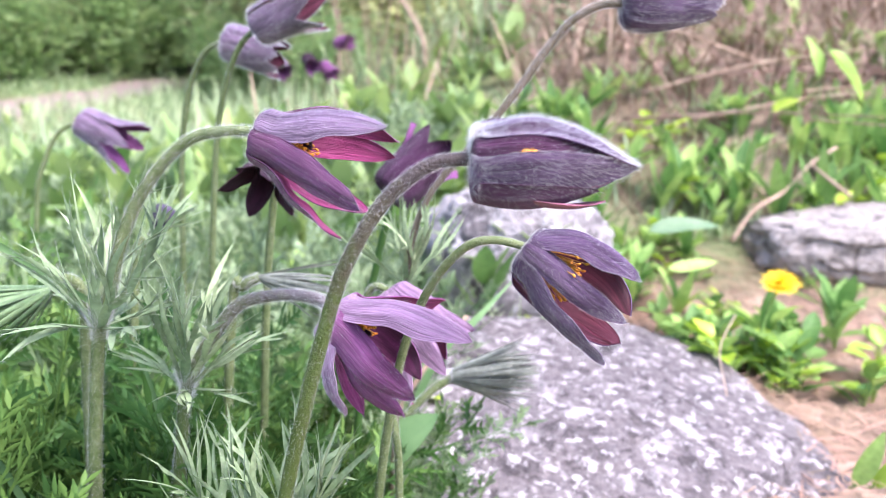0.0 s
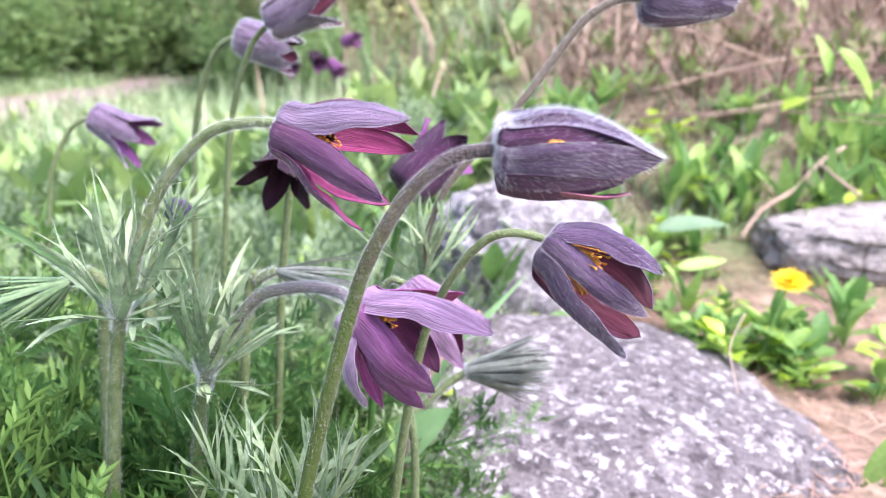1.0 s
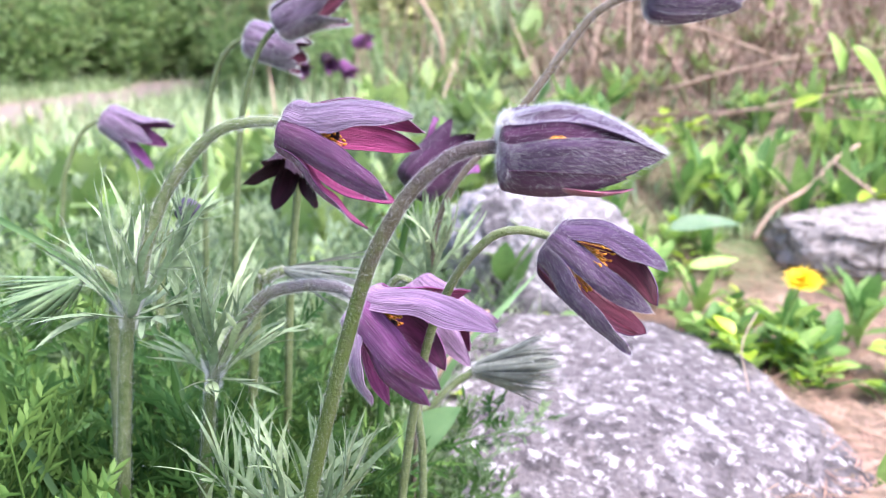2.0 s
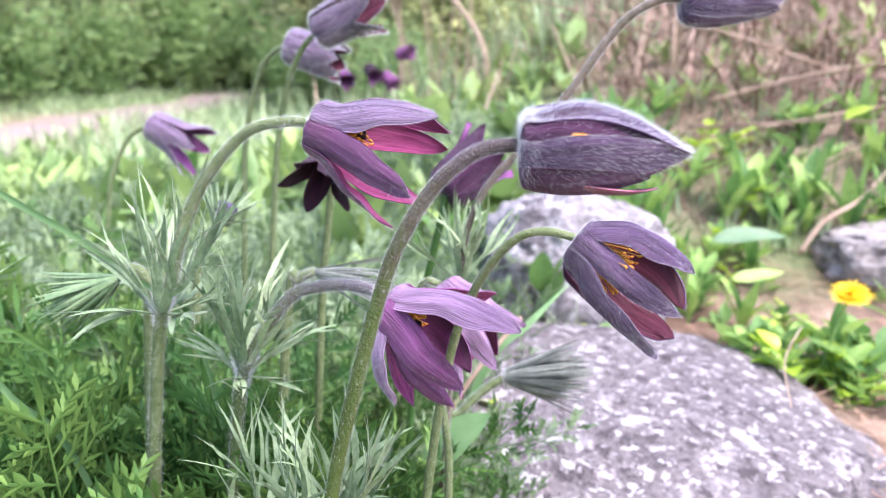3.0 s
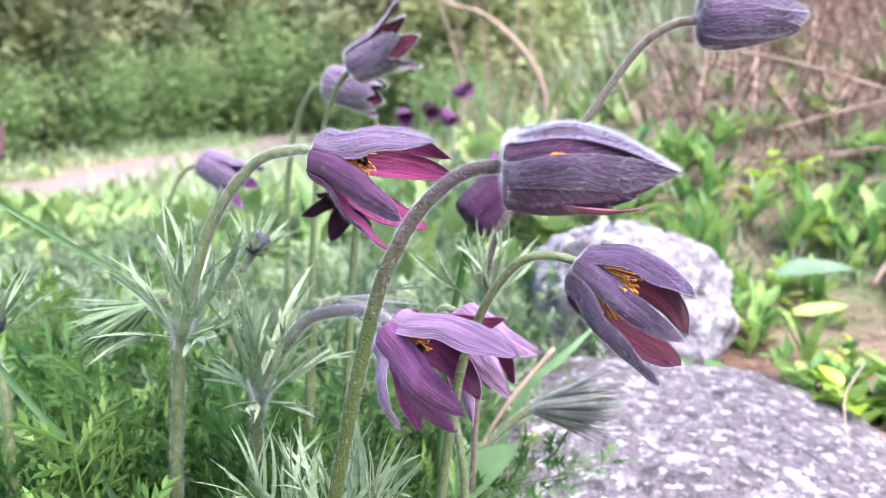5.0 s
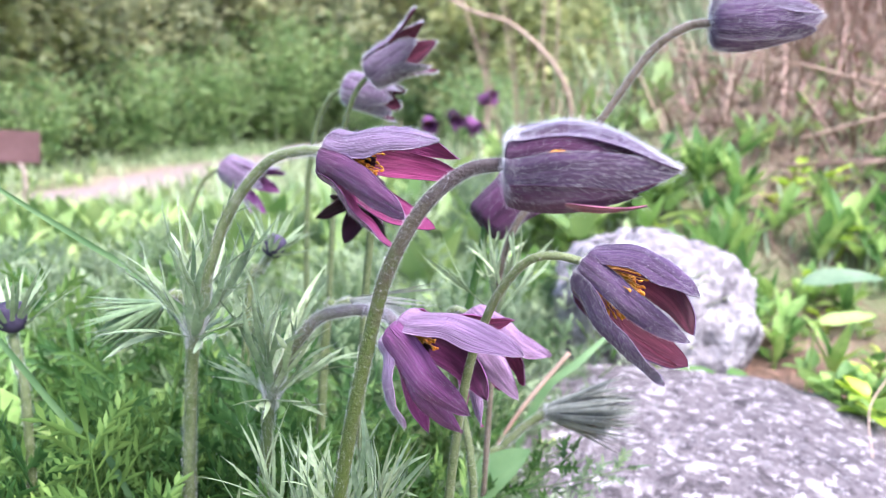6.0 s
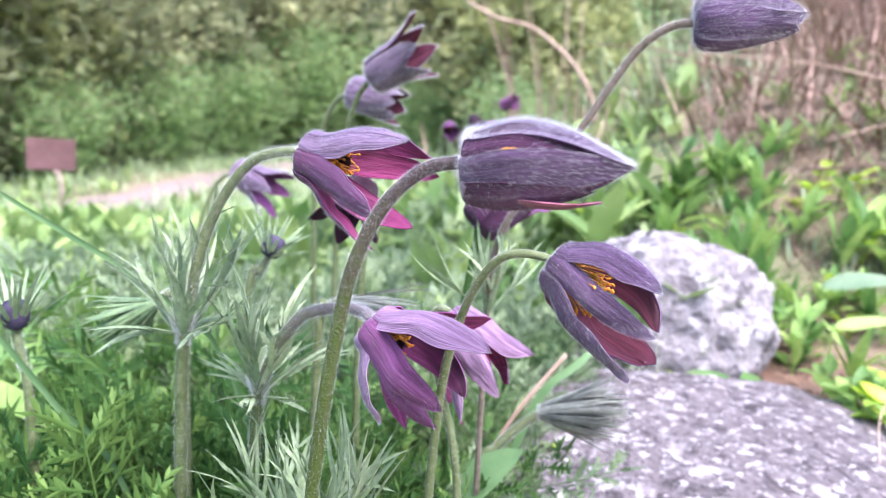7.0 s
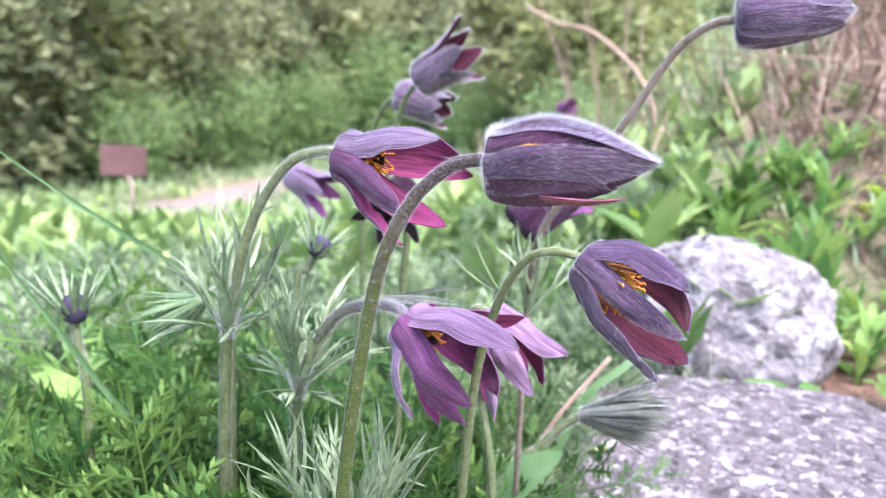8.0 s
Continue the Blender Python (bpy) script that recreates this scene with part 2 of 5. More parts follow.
# ---- mesh helpers ----
class Form:
    """Collects vertices, faces, texture coordinates and material slots for one mesh."""

    def __init__(self):
        self.v, self.f, self.uv, self.s = [], [], [], []

    def add(self, verts, faces, uvs=None, slot=0):
        k = len(self.v)
        self.v.extend(verts)
        self.uv.extend(uvs if uvs is not None else [(0.5, 0.5)] * len(verts))
        self.f.extend(tuple(i + k for i in f) for f in faces)
        self.s.extend([slot] * len(faces))

    def mesh(self, name, mats, origin=Vector((0, 0, 0)), smooth=True):
        me = bpy.data.meshes.new(name)
        o = Vector(origin)
        me.from_pydata([tuple(Vector(p) - o) for p in self.v], [], self.f)
        for m in (mats if isinstance(mats, (list, tuple)) else [mats]):
            me.materials.append(m)
        layer = me.uv_layers.new(name="UVMap")
        idx = np.empty(len(me.loops), dtype=np.int32)
        me.loops.foreach_get("vertex_index", idx)
        layer.data.foreach_set("uv", np.asarray(self.uv, dtype=np.float32)[idx].ravel())
        me.polygons.foreach_set("material_index", self.s)
        me.polygons.foreach_set("use_smooth", [smooth] * len(self.f))
        me.update()
        return me


ORIGIN = {}


def thing(name, at, label, category, group="", kind=""):
    ob = new(name)
    ob.empty_display_size = 0.01
    ob.location = at
    ORIGIN[ob.name] = Vector(at)
    return tagged(ob, label, category, group, kind)


def part(name, form, mat, parent, label="", kind=""):
    o = ORIGIN[parent.name]
    ob = new(name, form.mesh(name, mat, o))
    ob.parent = parent
    ORIGIN[ob.name] = o
    return tagged(ob, label, kind=kind)


def solo(name, form, mat, label, category, kind="", at=(0, 0, 0), group=""):
    ob = new(name, form.mesh(name, mat, at))
    ob.location = at
    ORIGIN[ob.name] = Vector(at)
    return tagged(ob, label, category, group, kind)


def smooth_line(points, n):
    """n + 1 points along a smooth line through the points given."""
    p = [Vector(q) for q in points]
    p = [2 * p[0] - p[1]] + p + [2 * p[-1] - p[-2]]
    out = []
    for k in range(n + 1):
        s = k / n * (len(p) - 3)
        i = min(int(s), len(p) - 4)
        t = s - i
        a, b, c, d = p[i:i + 4]
        out.append(0.5 * (2 * b + (c - a) * t + (2 * a - 5 * b + 4 * c - d) * t * t + (3 * b - a - 3 * c + d) * t ** 3))
    return out


def across(d):
    d = Vector(d).normalized()
    a = d.cross(Vector((0, 0, 1)) if abs(d.z) < 0.9 else Vector((1, 0, 0))).normalized()
    return a, d.cross(a)


def tube(form, line, radius, sides=10, slot=0, cap=True):
    """A round rod along a line; radius: a number or a function of 0..1."""
    n = len(line)
    verts, faces, uvs = [], [], []
    a = None
    for k, p in enumerate(line):
        d = (line[min(k + 1, n - 1)] - line[max(k - 1, 0)]).normalized()
        a = across(d)[0] if a is None else (a - d * a.dot(d)).normalized()
        b = d.cross(a)
        r = radius(k / (n - 1)) if callable(radius) else radius
        for j in range(sides):
            w = 2 * math.pi * j / sides
            verts.append(p + a * (r * math.cos(w)) + b * (r * math.sin(w)))
            uvs.append((k / n, j / sides))
    for k in range(n - 1):
        for j in range(sides):
            j2 = (j + 1) % sides
            faces.append((k * sides + j, k * sides + j2, (k + 1) * sides + j2, (k + 1) * sides + j))
    if cap:
        faces.append(tuple(range(sides))[::-1])
        faces.append(tuple((n - 1) * sides + j for j in range(sides)))
    form.add(verts, faces, uvs, slot)


def blade(form, base, d, up, length, width, bend=0.0, fold=0.25, seg=4, slot=0, shape=1.0, droop=0.0):
    """A narrow leaf with a folded middle rib, tapering to its tip. bend: how far it curves towards up."""
    d, up = Vector(d).normalized(), Vector(up)
    up = (up - d * up.dot(d)).normalized()
    side = d.cross(up)
    verts, faces, uvs = [], [], []
    for k in range(seg + 1):
        t = k / seg
        w = width * 0.5 * (math.sin(math.pi * min(0.97, 0.12 + 0.88 * t) ** shape) * 0.9 + 0.1 * (1 - t))
        p = Vector(base) + d * (length * t) + up * (bend * length * t * t) - Vector((0, 0, droop * length * t * t))
        verts += [p - side * w + up * (fold * w), p, p + side * w + up * (fold * w)]
        uvs += [(t, 0), (t, 0.5), (t, 1)]
    for k in range(seg):
        a = 3 * k
        faces += [(a, a + 1, a + 4, a + 3), (a + 1, a + 2, a + 5, a + 4)]
    form.add(verts, faces, uvs, slot)


def hair(form, p, d, length, width, rng):
    """One fine hair, a bent sliver."""
    a = across(d)[rng.random() < 0.5] * width
    q = Vector(p) + Vector(d) * (length * 0.55)
    tip = Vector(p) + Vector(d) * length + Vector((rng.uniform(-1, 1), rng.uniform(-1, 1), rng.uniform(-1.2, 0.5))) * (length * 0.2)
    form.add([Vector(p) - a, Vector(p) + a, q + a * 0.7, q - a * 0.7, tip], [(0, 1, 2, 3), (3, 2, 4)])


def stem_hair(line, radius, count, length, rng, width=0.00005, lo=0.0, hi=1.0):
    f = Form()
    n = len(line)
    for _ in range(count):
        s = (lo + (hi - lo) * rng.random()) * (n - 1.001)
        k = int(s)
        d = (line[k + 1] - line[k])
        p = line[k] + d * (s - k)
        a, b = across(d)
        w = rng.uniform(0, 2 * math.pi)
        out = a * math.cos(w) + b * math.sin(w)
        r = radius(s / (n - 1)) if callable(radius) else radius
        hair(f, p + out * (r * 0.95), (out + d.normalized() * rng.uniform(-0.5, 0.5)).normalized(), length * rng.uniform(0.5, 1.2), width, rng)
    return f


# ---- pasque flowers ----
def petal(parent, base, axis, ribs, W, outer, inner, rng, hairs=0, hair_len=0.0012, cup=0.012, point=2.0, wave=1.0, peak=0.45, wrap=0.14, curl=0.0, hair_width=0.000014):
    """One tepal along a midrib that leaves the foot of the bell and runs through the points given. W: half width; cup: radius across it."""
    base, axis = Vector(base), Vector(axis).normalized()
    q = Vector(ribs[0]) - base
    ax = q.dot(axis)
    radial = q - axis * ax
    line = smooth_line([base, base + radial * 0.80 + axis * (ax * 0.12), *ribs], 26)
    n = len(line) - 1
    run = [0.0]
    for a, b in zip(line, line[1:]):
        run.append(run[-1] + (b - a).length)
    tang = [(line[min(k + 1, n)] - line[max(k - 1, 0)]).normalized() for k in range(n + 1)]
    norm = [None] * (n + 1)
    m = n // 2
    norm[m] = (radial - tang[m] * radial.dot(tang[m])).normalized()
    for k in list(range(m + 1, n + 1)) + list(range(m - 1, -1, -1)):
        w = norm[k - 1] if k > m else norm[k + 1]
        norm[k] = (w - tang[k] * w.dot(tang[k])).normalized()
    seed = rng.random() * 50
    nv, thick = 21, 0.00035

    def surface(k, v, off=0.0):
        u = run[k] / run[-1]
        hw = W * (0.45 + 0.55 * math.sin(min(1.0, u / peak) * math.pi / 2)) * min(1.0, 0.3 + 0.7 * u / wrap)
        if u > peak:
            hw = W * max(0.0, 1 - ((u - peak) / (1 - peak)) ** point) ** 0.75 * (1 + 0.05 * wave * math.sin(u * 15 + seed + (1.5 if v > 0 else 0)))
        a = v * hw / cup
        wob = wave * u * (0.0007 * math.sin(u * 9 + v * 2.2 + seed) * abs(v) + 0.0004 * math.sin(u * 23 + seed * 3 + v) * v * v)
        groove = 0.00009 * math.cos(v * 27 + 0.4 * math.sin(u * 5 + seed)) * (1 - 0.5 * u) - 0.0003 * math.exp(-(v / 0.10) ** 2) * u
        flare = curl * max(0.0, (u - 0.7) / 0.3) ** 2 * abs(v) ** 1.5
        side = tang[k].cross(norm[k])
        return line[k] + norm[k] * (cup * (math.cos(a) - 1) + off + wob + flare + (groove if off >= 0 else 0)) + side * ((cup + off) * math.sin(a))

    f = Form()
    for sgn, off in ((0, 0.0), (1, -thick)):
        f.add([surface(i, -1 + 2 * j / (nv - 1), off) for i in range(n + 1) for j in range(nv)],
              [(i * nv + j, i * nv + j + 1, (i + 1) * nv + j + 1, (i + 1) * nv + j)[::1 if sgn else -1] for i in range(n) for j in range(nv - 1)],
              [(run[i] / run[-1], seed + j / (nv - 1)) for i in range(n + 1) for j in range(nv)], sgn)
    n1 = (n + 1) * nv
    rim = [i * nv for i in range(n + 1)] + [n * nv + j for j in range(1, nv)] + [i * nv + nv - 1 for i in range(n - 1, -1, -1)]
    for a, b in zip(rim, rim[1:]):
        f.f.append((a, b, b + n1, a + n1))
        f.s.append(0)
    ob = part("tepal", f, [outer, inner], parent)
    if hairs:
        h = Form()
        for _ in range(hairs):
            k = min(n - 1, int(n * rng.random() ** 0.85))
            v = rng.uniform(-1, 1) if rng.random() < 0.8 else rng.choice((-1, 1)) * rng.uniform(0.93, 1.0)
            p = surface(k, v).lerp(surface(k + 1, v), rng.random())
            d1 = tang[k]
            d2 = surface(k, min(1, v + 0.05)) - surface(k, max(-1, v - 0.05))
            nrm = d2.cross(d1) if d2.length > 1e-7 else norm[k]
            nrm = nrm.normalized() if nrm.length > 1e-12 else norm[k]
            if nrm.dot(norm[k]) < 0:
                nrm = -nrm
            stand = rng.random() < 0.75
            lift = rng.uniform(0.5, 1.7) if stand else rng.uniform(0.1, 0.35)
            d2 = d2.normalized() if d2.length > 1e-7 else Vector((0, 0, 0))
            hair(h, p, (d1 + nrm * lift + d2 * (rng.uniform(-0.4, 0.4) if stand else rng.uniform(-0.08, 0.08))).normalized(), hair_len * rng.uniform(0.5, 1.3) * (1.15 if stand else 1.0), hair_width if stand else hair_width * 0.5, rng)
        part("hair", h, MAT["hair"], ob, "fine silvery hairs", kind="stuff")
    return ob


def bell_rib(base, axis, phi, R, L, tip):
    """Points of a plain tepal's midrib, phi degrees round the axis from the top."""
    base, axis = Vector(base), Vector(axis).normalized()
    e1 = (Vector((0, 0, 1)) - axis * axis.z).normalized()
    out = e1 * math.cos(radians(phi)) + axis.cross(e1) * math.sin(radians(phi))
    return [base + axis * (L * u) + out * (R + (tip - R) * max(0.0, (u - 0.3) / 0.7) ** 1.6) for u in (0.24, 0.5, 0.76, 1.0)]


def stamen_tuft(parent, base, axis, count, length, rng, spread=0.75):
    """Golden stamens round a dark bundle of styles."""
    base, axis = Vector(base), Vector(axis).normalized()
    e1, e2 = across(axis)
    fil, ant, sty = Form(), Form(), Form()
    for k in range(count):
        w, tilt = rng.uniform(0, 2 * math.pi), rng.uniform(0.15, spread)
        d = (axis + (e1 * math.cos(w) + e2 * math.sin(w)) * tilt).normalized()
        p0 = base + axis * 0.002
        p1 = p0 + d * (length * rng.uniform(0.6, 1.1)) + Vector((rng.gauss(0, 0.0006), rng.gauss(0, 0.0006), rng.gauss(0, 0.0006)))
        tube(fil, [p0, p0.lerp(p1, 0.5) + (d - axis) * 0.0015, p1], 0.00018, 4, cap=False)
        a, b = across(d)
        dd = (d + a * rng.uniform(-0.9, 0.9) + b * rng.uniform(-0.9, 0.9)).normalized()
        tube(ant, [p1 - dd * 0.0008, p1 - dd * 0.0003, p1 + dd * 0.0003, p1 + dd * 0.0008], lambda t: 0.00022 + 0.00026 * math.sin(math.pi * t), 5)
    for k in range(26):
        w, tilt = rng.uniform(0, 2 * math.pi), rng.uniform(0, 0.14)
        d = (axis + (e1 * math.cos(w) + e2 * math.sin(w)) * tilt).normalized()
        tube(sty, [base + axis * 0.002, base + axis * 0.008 + d * 0.002, base + axis * 0.003 + d * length * 0.95], 0.0002, 4)
    part("filament_tuft", fil, MAT["filament"], parent, kind="stuff")
    part("pollen_tuft", ant, MAT["anther"], parent, "orange-yellow pollen sacs", kind="stuff")
    part("style_tuft", sty, MAT["outer_dark"], parent, kind="stuff")


def bloom(parent, base, axis, spec, outer, inner, rng, hairs=400, stamens=60, stamen_len=0.014, hair_len=0.003, wave=1.0, hair_width=0.000018):
    """A flower head of regular tepals with its stamens. spec: rows of phi, length, half width, bell radius, spread of the tip."""
    for row in spec:
        phi, L, W, R, tip = row[:5]
        kw = row[5] if len(row) > 5 else {}
        petal(parent, base, axis, bell_rib(base, axis, phi, R, L, tip), W, kw.get("outer", outer), kw.get("inner", inner), rng, int(hairs * kw.get("hairs", 1.0)), hair_len,
              R * 0.9, kw.get("point", 2.0), wave, curl=kw.get("curl", 0.0), hair_width=hair_width)
    stamen_tuft(parent, base, axis, stamens, stamen_len, rng, 0.6)


def stalk(parent, points, r0, r1, mat, rng, hairs=0, hair_len=0.0012, seg=28, width=0.000024):
    line = smooth_line(points, seg)
    rad = lambda t: r0 + (r1 - r0) * t
    f = Form()
    tube(f, line, rad, 12)
    st = part("stem", f, mat, parent)
    if hairs:
        part("hair", stem_hair(line, rad, hairs, hair_len, rng, width), MAT["hair"], st, "fine silvery hairs", kind="stuff")
    return line


def lobe(f, base, d, up, length, width, bend, seg=7, sway=0.0):
    """A strap-shaped leaf lobe of even width with a short point. Returns points along it."""
    d, up = Vector(d).normalized(), Vector(up)
    up = (up - d * up.dot(d)).normalized()
    side = d.cross(up)
    verts, faces, uvs, pts = [], [], [], []
    for k in range(seg + 1):
        t = k / seg
        w = width * 0.5 * (0.55 + 0.45 * min(1.0, 3 * t)) * max(0.04, 1 - t ** 3.5)
        p = Vector(base) + d * (length * t) + up * (bend * length * t * t) + side * (sway * length * t * t)
        verts += [p - side * w + up * (0.4 * w), p, p + side * w + up * (0.4 * w)]
        uvs += [(t, 0), (t, 0.5), (t, 1)]
        pts.append((p, d + up * (2 * bend * t), side * w))
    for k in range(seg):
        a = 3 * k
        faces += [(a, a + 1, a + 4, a + 3), (a + 1, a + 2, a + 5, a + 4)]
    f.add(verts, faces, uvs)
    return pts


def whorl(parent, at, axis, count, length, width, rng, lo=25, hi=80, hairs=70, spread=(0, 360), name="bract", bend=0.25, mat="bract", lobes=5, split=0.38, fan=38, foot_radius=0.001):
    """A ring of silky bracts, each cut into a fan of narrow lobes."""
    at, axis = Vector(at), Vector(axis).normalized()
    a, b = across(axis)
    h = Form()
    for k in range(count):
        w = radians(spread[0] + (spread[1] - spread[0]) * (k + rng.uniform(-0.35, 0.35)) / count)
        e = radians(rng.uniform(lo, hi))
        out = a * math.cos(w) + b * math.sin(w)
        d = (out * math.cos(e) + axis * math.sin(e)).normalized()
        up = (axis * math.cos(e) - out * math.sin(e)).normalized()
        ln = length * rng.uniform(0.75, 1.15)
        f = Form()
        bd = bend * rng.uniform(-0.3, 1.3)
        pts = []
        if lobes < 2:
            pts += lobe(f, at + out * foot_radius, d, up, ln, width * rng.uniform(0.8, 1.2), bd)
        else:
            foot = lobe(f, at + out * 0.001, d, up, ln * split * 1.3, width * 1.5, 0.1)
            pts += foot
            n = lobes + rng.randrange(-1, 2)
            for m in range(n):
                s = (m + 0.5) / n * 2 - 1 + rng.uniform(-0.15, 0.15)
                ang = radians(fan) * s
                q = at + d * (ln * split * (1.1 - 0.5 * abs(s)))
                d2 = (d * math.cos(ang) + d.cross(up) * math.sin(ang) + up * rng.uniform(-0.3, 0.4)).normalized()
                l2 = ln * (1 - split) * rng.uniform(0.65, 1.15)
                sw = -0.35 * s + rng.uniform(-0.3, 0.3)
                face = up + d.cross(up) * rng.uniform(-1.3, 1.3)
                arm = lobe(f, q, d2, face, l2, width * rng.uniform(0.75, 1.1), bd + rng.uniform(-0.35, 0.35), sway=sw)
                pts += arm
                if rng.random() < 0.4:
                    q2, d3, sd = arm[rng.choice((2, 3, 4))]
                    d3 = (d3.normalized() + sd.normalized() * rng.choice((-1, 1)) * rng.uniform(0.35, 0.75)).normalized()
                    pts += lobe(f, q2, d3, up, l2 * rng.uniform(0.3, 0.5), width * rng.uniform(0.6, 0.8), rng.uniform(-0.2, 0.4), 5, sway=rng.uniform(-0.2, 0.2))
        part(name, f, MAT[mat], parent)
        for _ in range(int(hairs * 0.9)):
            q, dd, sd = pts[rng.randrange(len(pts))]
            dd = dd.normalized()
            sg = rng.choice((-1, 1))
            v = Vector((rng.gauss(0, 1), rng.gauss(0, 1), rng.gauss(0, 1))) * 0.35
            hair(h, q + sd * sg + dd * (ln * rng.uniform(-0.04, 0.04)), (dd * 0.9 + sd.normalized() * (0.6 * sg) + v).normalized(), rng.uniform(0.0006, 0.0014), 0.000013, rng)
    for _ in range(1800 if lobes > 1 and hairs > 200 else 0):
        w = rng.uniform(0, 2 * math.pi)
        out = a * math.cos(w) + b * math.sin(w)
        z = rng.uniform(-0.004, 0.009)
        hair(h, at + axis * z + out * (0.0024 + 0.35 * max(0, z)), (out + axis * rng.uniform(-0.2, 0.9)).normalized(), rng.uniform(0.001, 0.0024), 0.000016, rng)
    part("hair", h, MAT["hair"], parent, "fine silvery hairs", kind="stuff")


def flower_at(points, label, seed):
    base = points[-1]
    return thing("pasque_flower", (base[0], base[1], base[2]), label, "flower", "pasque flowers"), random.Random(seed)


# ---- ground ----
def sig(x):
    return 1 / (1 + math.exp(-max(-40, min(40, x))))


def height(x, y):
    """The lie of the land: flat in front, a bank that climbs behind and to the right, a path far off to the left."""
    bank = float(np.interp(y, (0.6, 0.9, 1.05, 1.2, 1.45, 2.0, 3.0, 3.6), (0, 0.03, 0.06, 0.13, 0.26, 0.46, 0.74, 0.84)))
    bank *= sig((x + 0.30) / 0.16 - 0.9 * max(0, y - 1.5))
    far = 0.075 * max(0.0, y - 3.0) if y < 14 else 0.825
    left = -0.06 * sig((-x - 1.4) / 0.3) * sig((y - 0.5) / 0.2)
    bump = 0.02 * noise.noise(Vector((x * 2.2, y * 2.2, 0.3))) + 0.006 * noise.noise(Vector((x * 11, y * 11, 2.0)))
    return bank + far + left + bump * min(1.0, 0.3 + abs(y))


def path_middle(y):
    return float(np.interp(y, (0.5, 2.5, 4.2, 6.3, 8.2, 14), (-2.5, -2.65, -3.0, -3.02, -3.4, -5.0)))


def steps(parts):
    out = []
    for a, b, n in parts:
        out += [a + (b - a) * k / n for k in range(n)]
    return out + [parts[-1][1]]


def build_ground():
    xs = steps([(-600, -40, 6), (-40, -8, 10), (-8, -4.4, 12), (-4.4, -2.2, 30), (-2.2, -0.6, 24), (-0.6, 0.9, 75), (0.9, 3, 24), (3, 8, 10), (8, 40, 8), (40, 600, 6)])
    ys = steps([(-600, -20, 6), (-20, -1, 8), (-1, 0.2, 8), (0.2, 1.6, 70), (1.6, 4, 40), (4, 10, 40), (10, 40, 12), (40, 900, 8)])
    f = Form()
    nx = len(xs)
    verts = [Vector((x, y, height(x, y))) for y in ys for x in xs]
    faces = [(j * nx + i, j * nx + i + 1, (j + 1) * nx + i + 1, (j + 1) * nx + i) for j in range(len(ys) - 1) for i in range(nx - 1)]
    f.add(verts, faces)
    ob = solo("ground", f, MAT["ground"], "brown soil with needle litter, moss and a trodden path", "ground", "structure")
    layer = ob.data.color_attributes.new("cover", "FLOAT_COLOR", "POINT")
    for k, v in enumerate(verts):
        n1 = noise.noise(Vector((v.x * 1.7, v.y * 1.7, 5)))
        n3 = noise.noise(Vector((v.x * 7, v.y * 7, 3)))
        way = max(0.0, 1 - (abs(v.x - path_middle(v.y)) / (0.40 + 0.22 * n1 + 0.20 * n3)) ** 4) * sig((v.y + 6) / 1.0) * sig((16 - v.y) / 1.0)
        n2 = noise.noise(Vector((v.x * 0.35, v.y * 0.35, 8)))
        bare = sig((v.x + 0.06 + 0.03 * n3) / 0.03) * sig((0.99 + 0.05 * n3 - v.y) / 0.04) * sig((1.5 + n1 - math.hypot(v.x, v.y - 0.5)) / 0.2)
        bare = min(1.0, bare + 0.6 * sig((n2 - 0.15) / 0.08) * sig((math.hypot(v.x, v.y - 1) - 2.5) / 0.4))
        dry = sig((v.x - 0.05 + 0.2 * n1) / 0.1) * sig((v.y - 1.12 + 0.15 * n3) / 0.08) * sig((4.2 + 0.8 * n1 - v.y) / 0.3) * sig((3.0 + n1 - v.x) / 0.3)
        layer.data[k].color = (way, max(0.0, 1 - way - bare - 0.9 * dry), 0, 1)
    return ob


build_ground()


# ---- rocks ----
def rock(at, size, turn, label, mat, seed, rough=0.16, flat=0.0):
    bm = bmesh.new()
    bmesh.ops.create_icosphere(bm, subdivisions=6, radius=1)
    off = Vector((seed * 7.1, seed * 3.3, seed * 1.7))
    for v in bm.verts:
        p = v.co.copy()
        p.x, p.y, p.z = (math.copysign(abs(c) ** 0.72, c) for c in p)
        p *= 1 + rough * noise.fractal(p * 1.1 + off, 1.0, 2.0, 3) + 0.4 * rough * noise.fractal(p * 4 + off, 0.9, 2.1, 4)
        crack = noise.noise(p * 2.3 + off * 2)
        p *= 1 - 0.05 * max(0.0, 1 - abs(crack) * 14)
        p *= 1 + 0.012 * noise.fractal(p * 18 + off, 0.8, 2.0, 3)
        if flat and p.z > 0:
            p.z *= 1 - flat * min(1.0, p.z)
        v.co = (p.x * size[0], p.y * size[1], p.z * size[2])
    me = bpy.data.meshes.new("rock")
    bm.to_mesh(me)
    bm.free()
    me.polygons.foreach_set("use_smooth", [True] * len(me.polygons))
    me.materials.append(mat)
    ob = new("rock", me)
    ob.matrix_world = pose(*at, *turn)
    return tagged(ob, label, "rock", "rocks of the rockery")


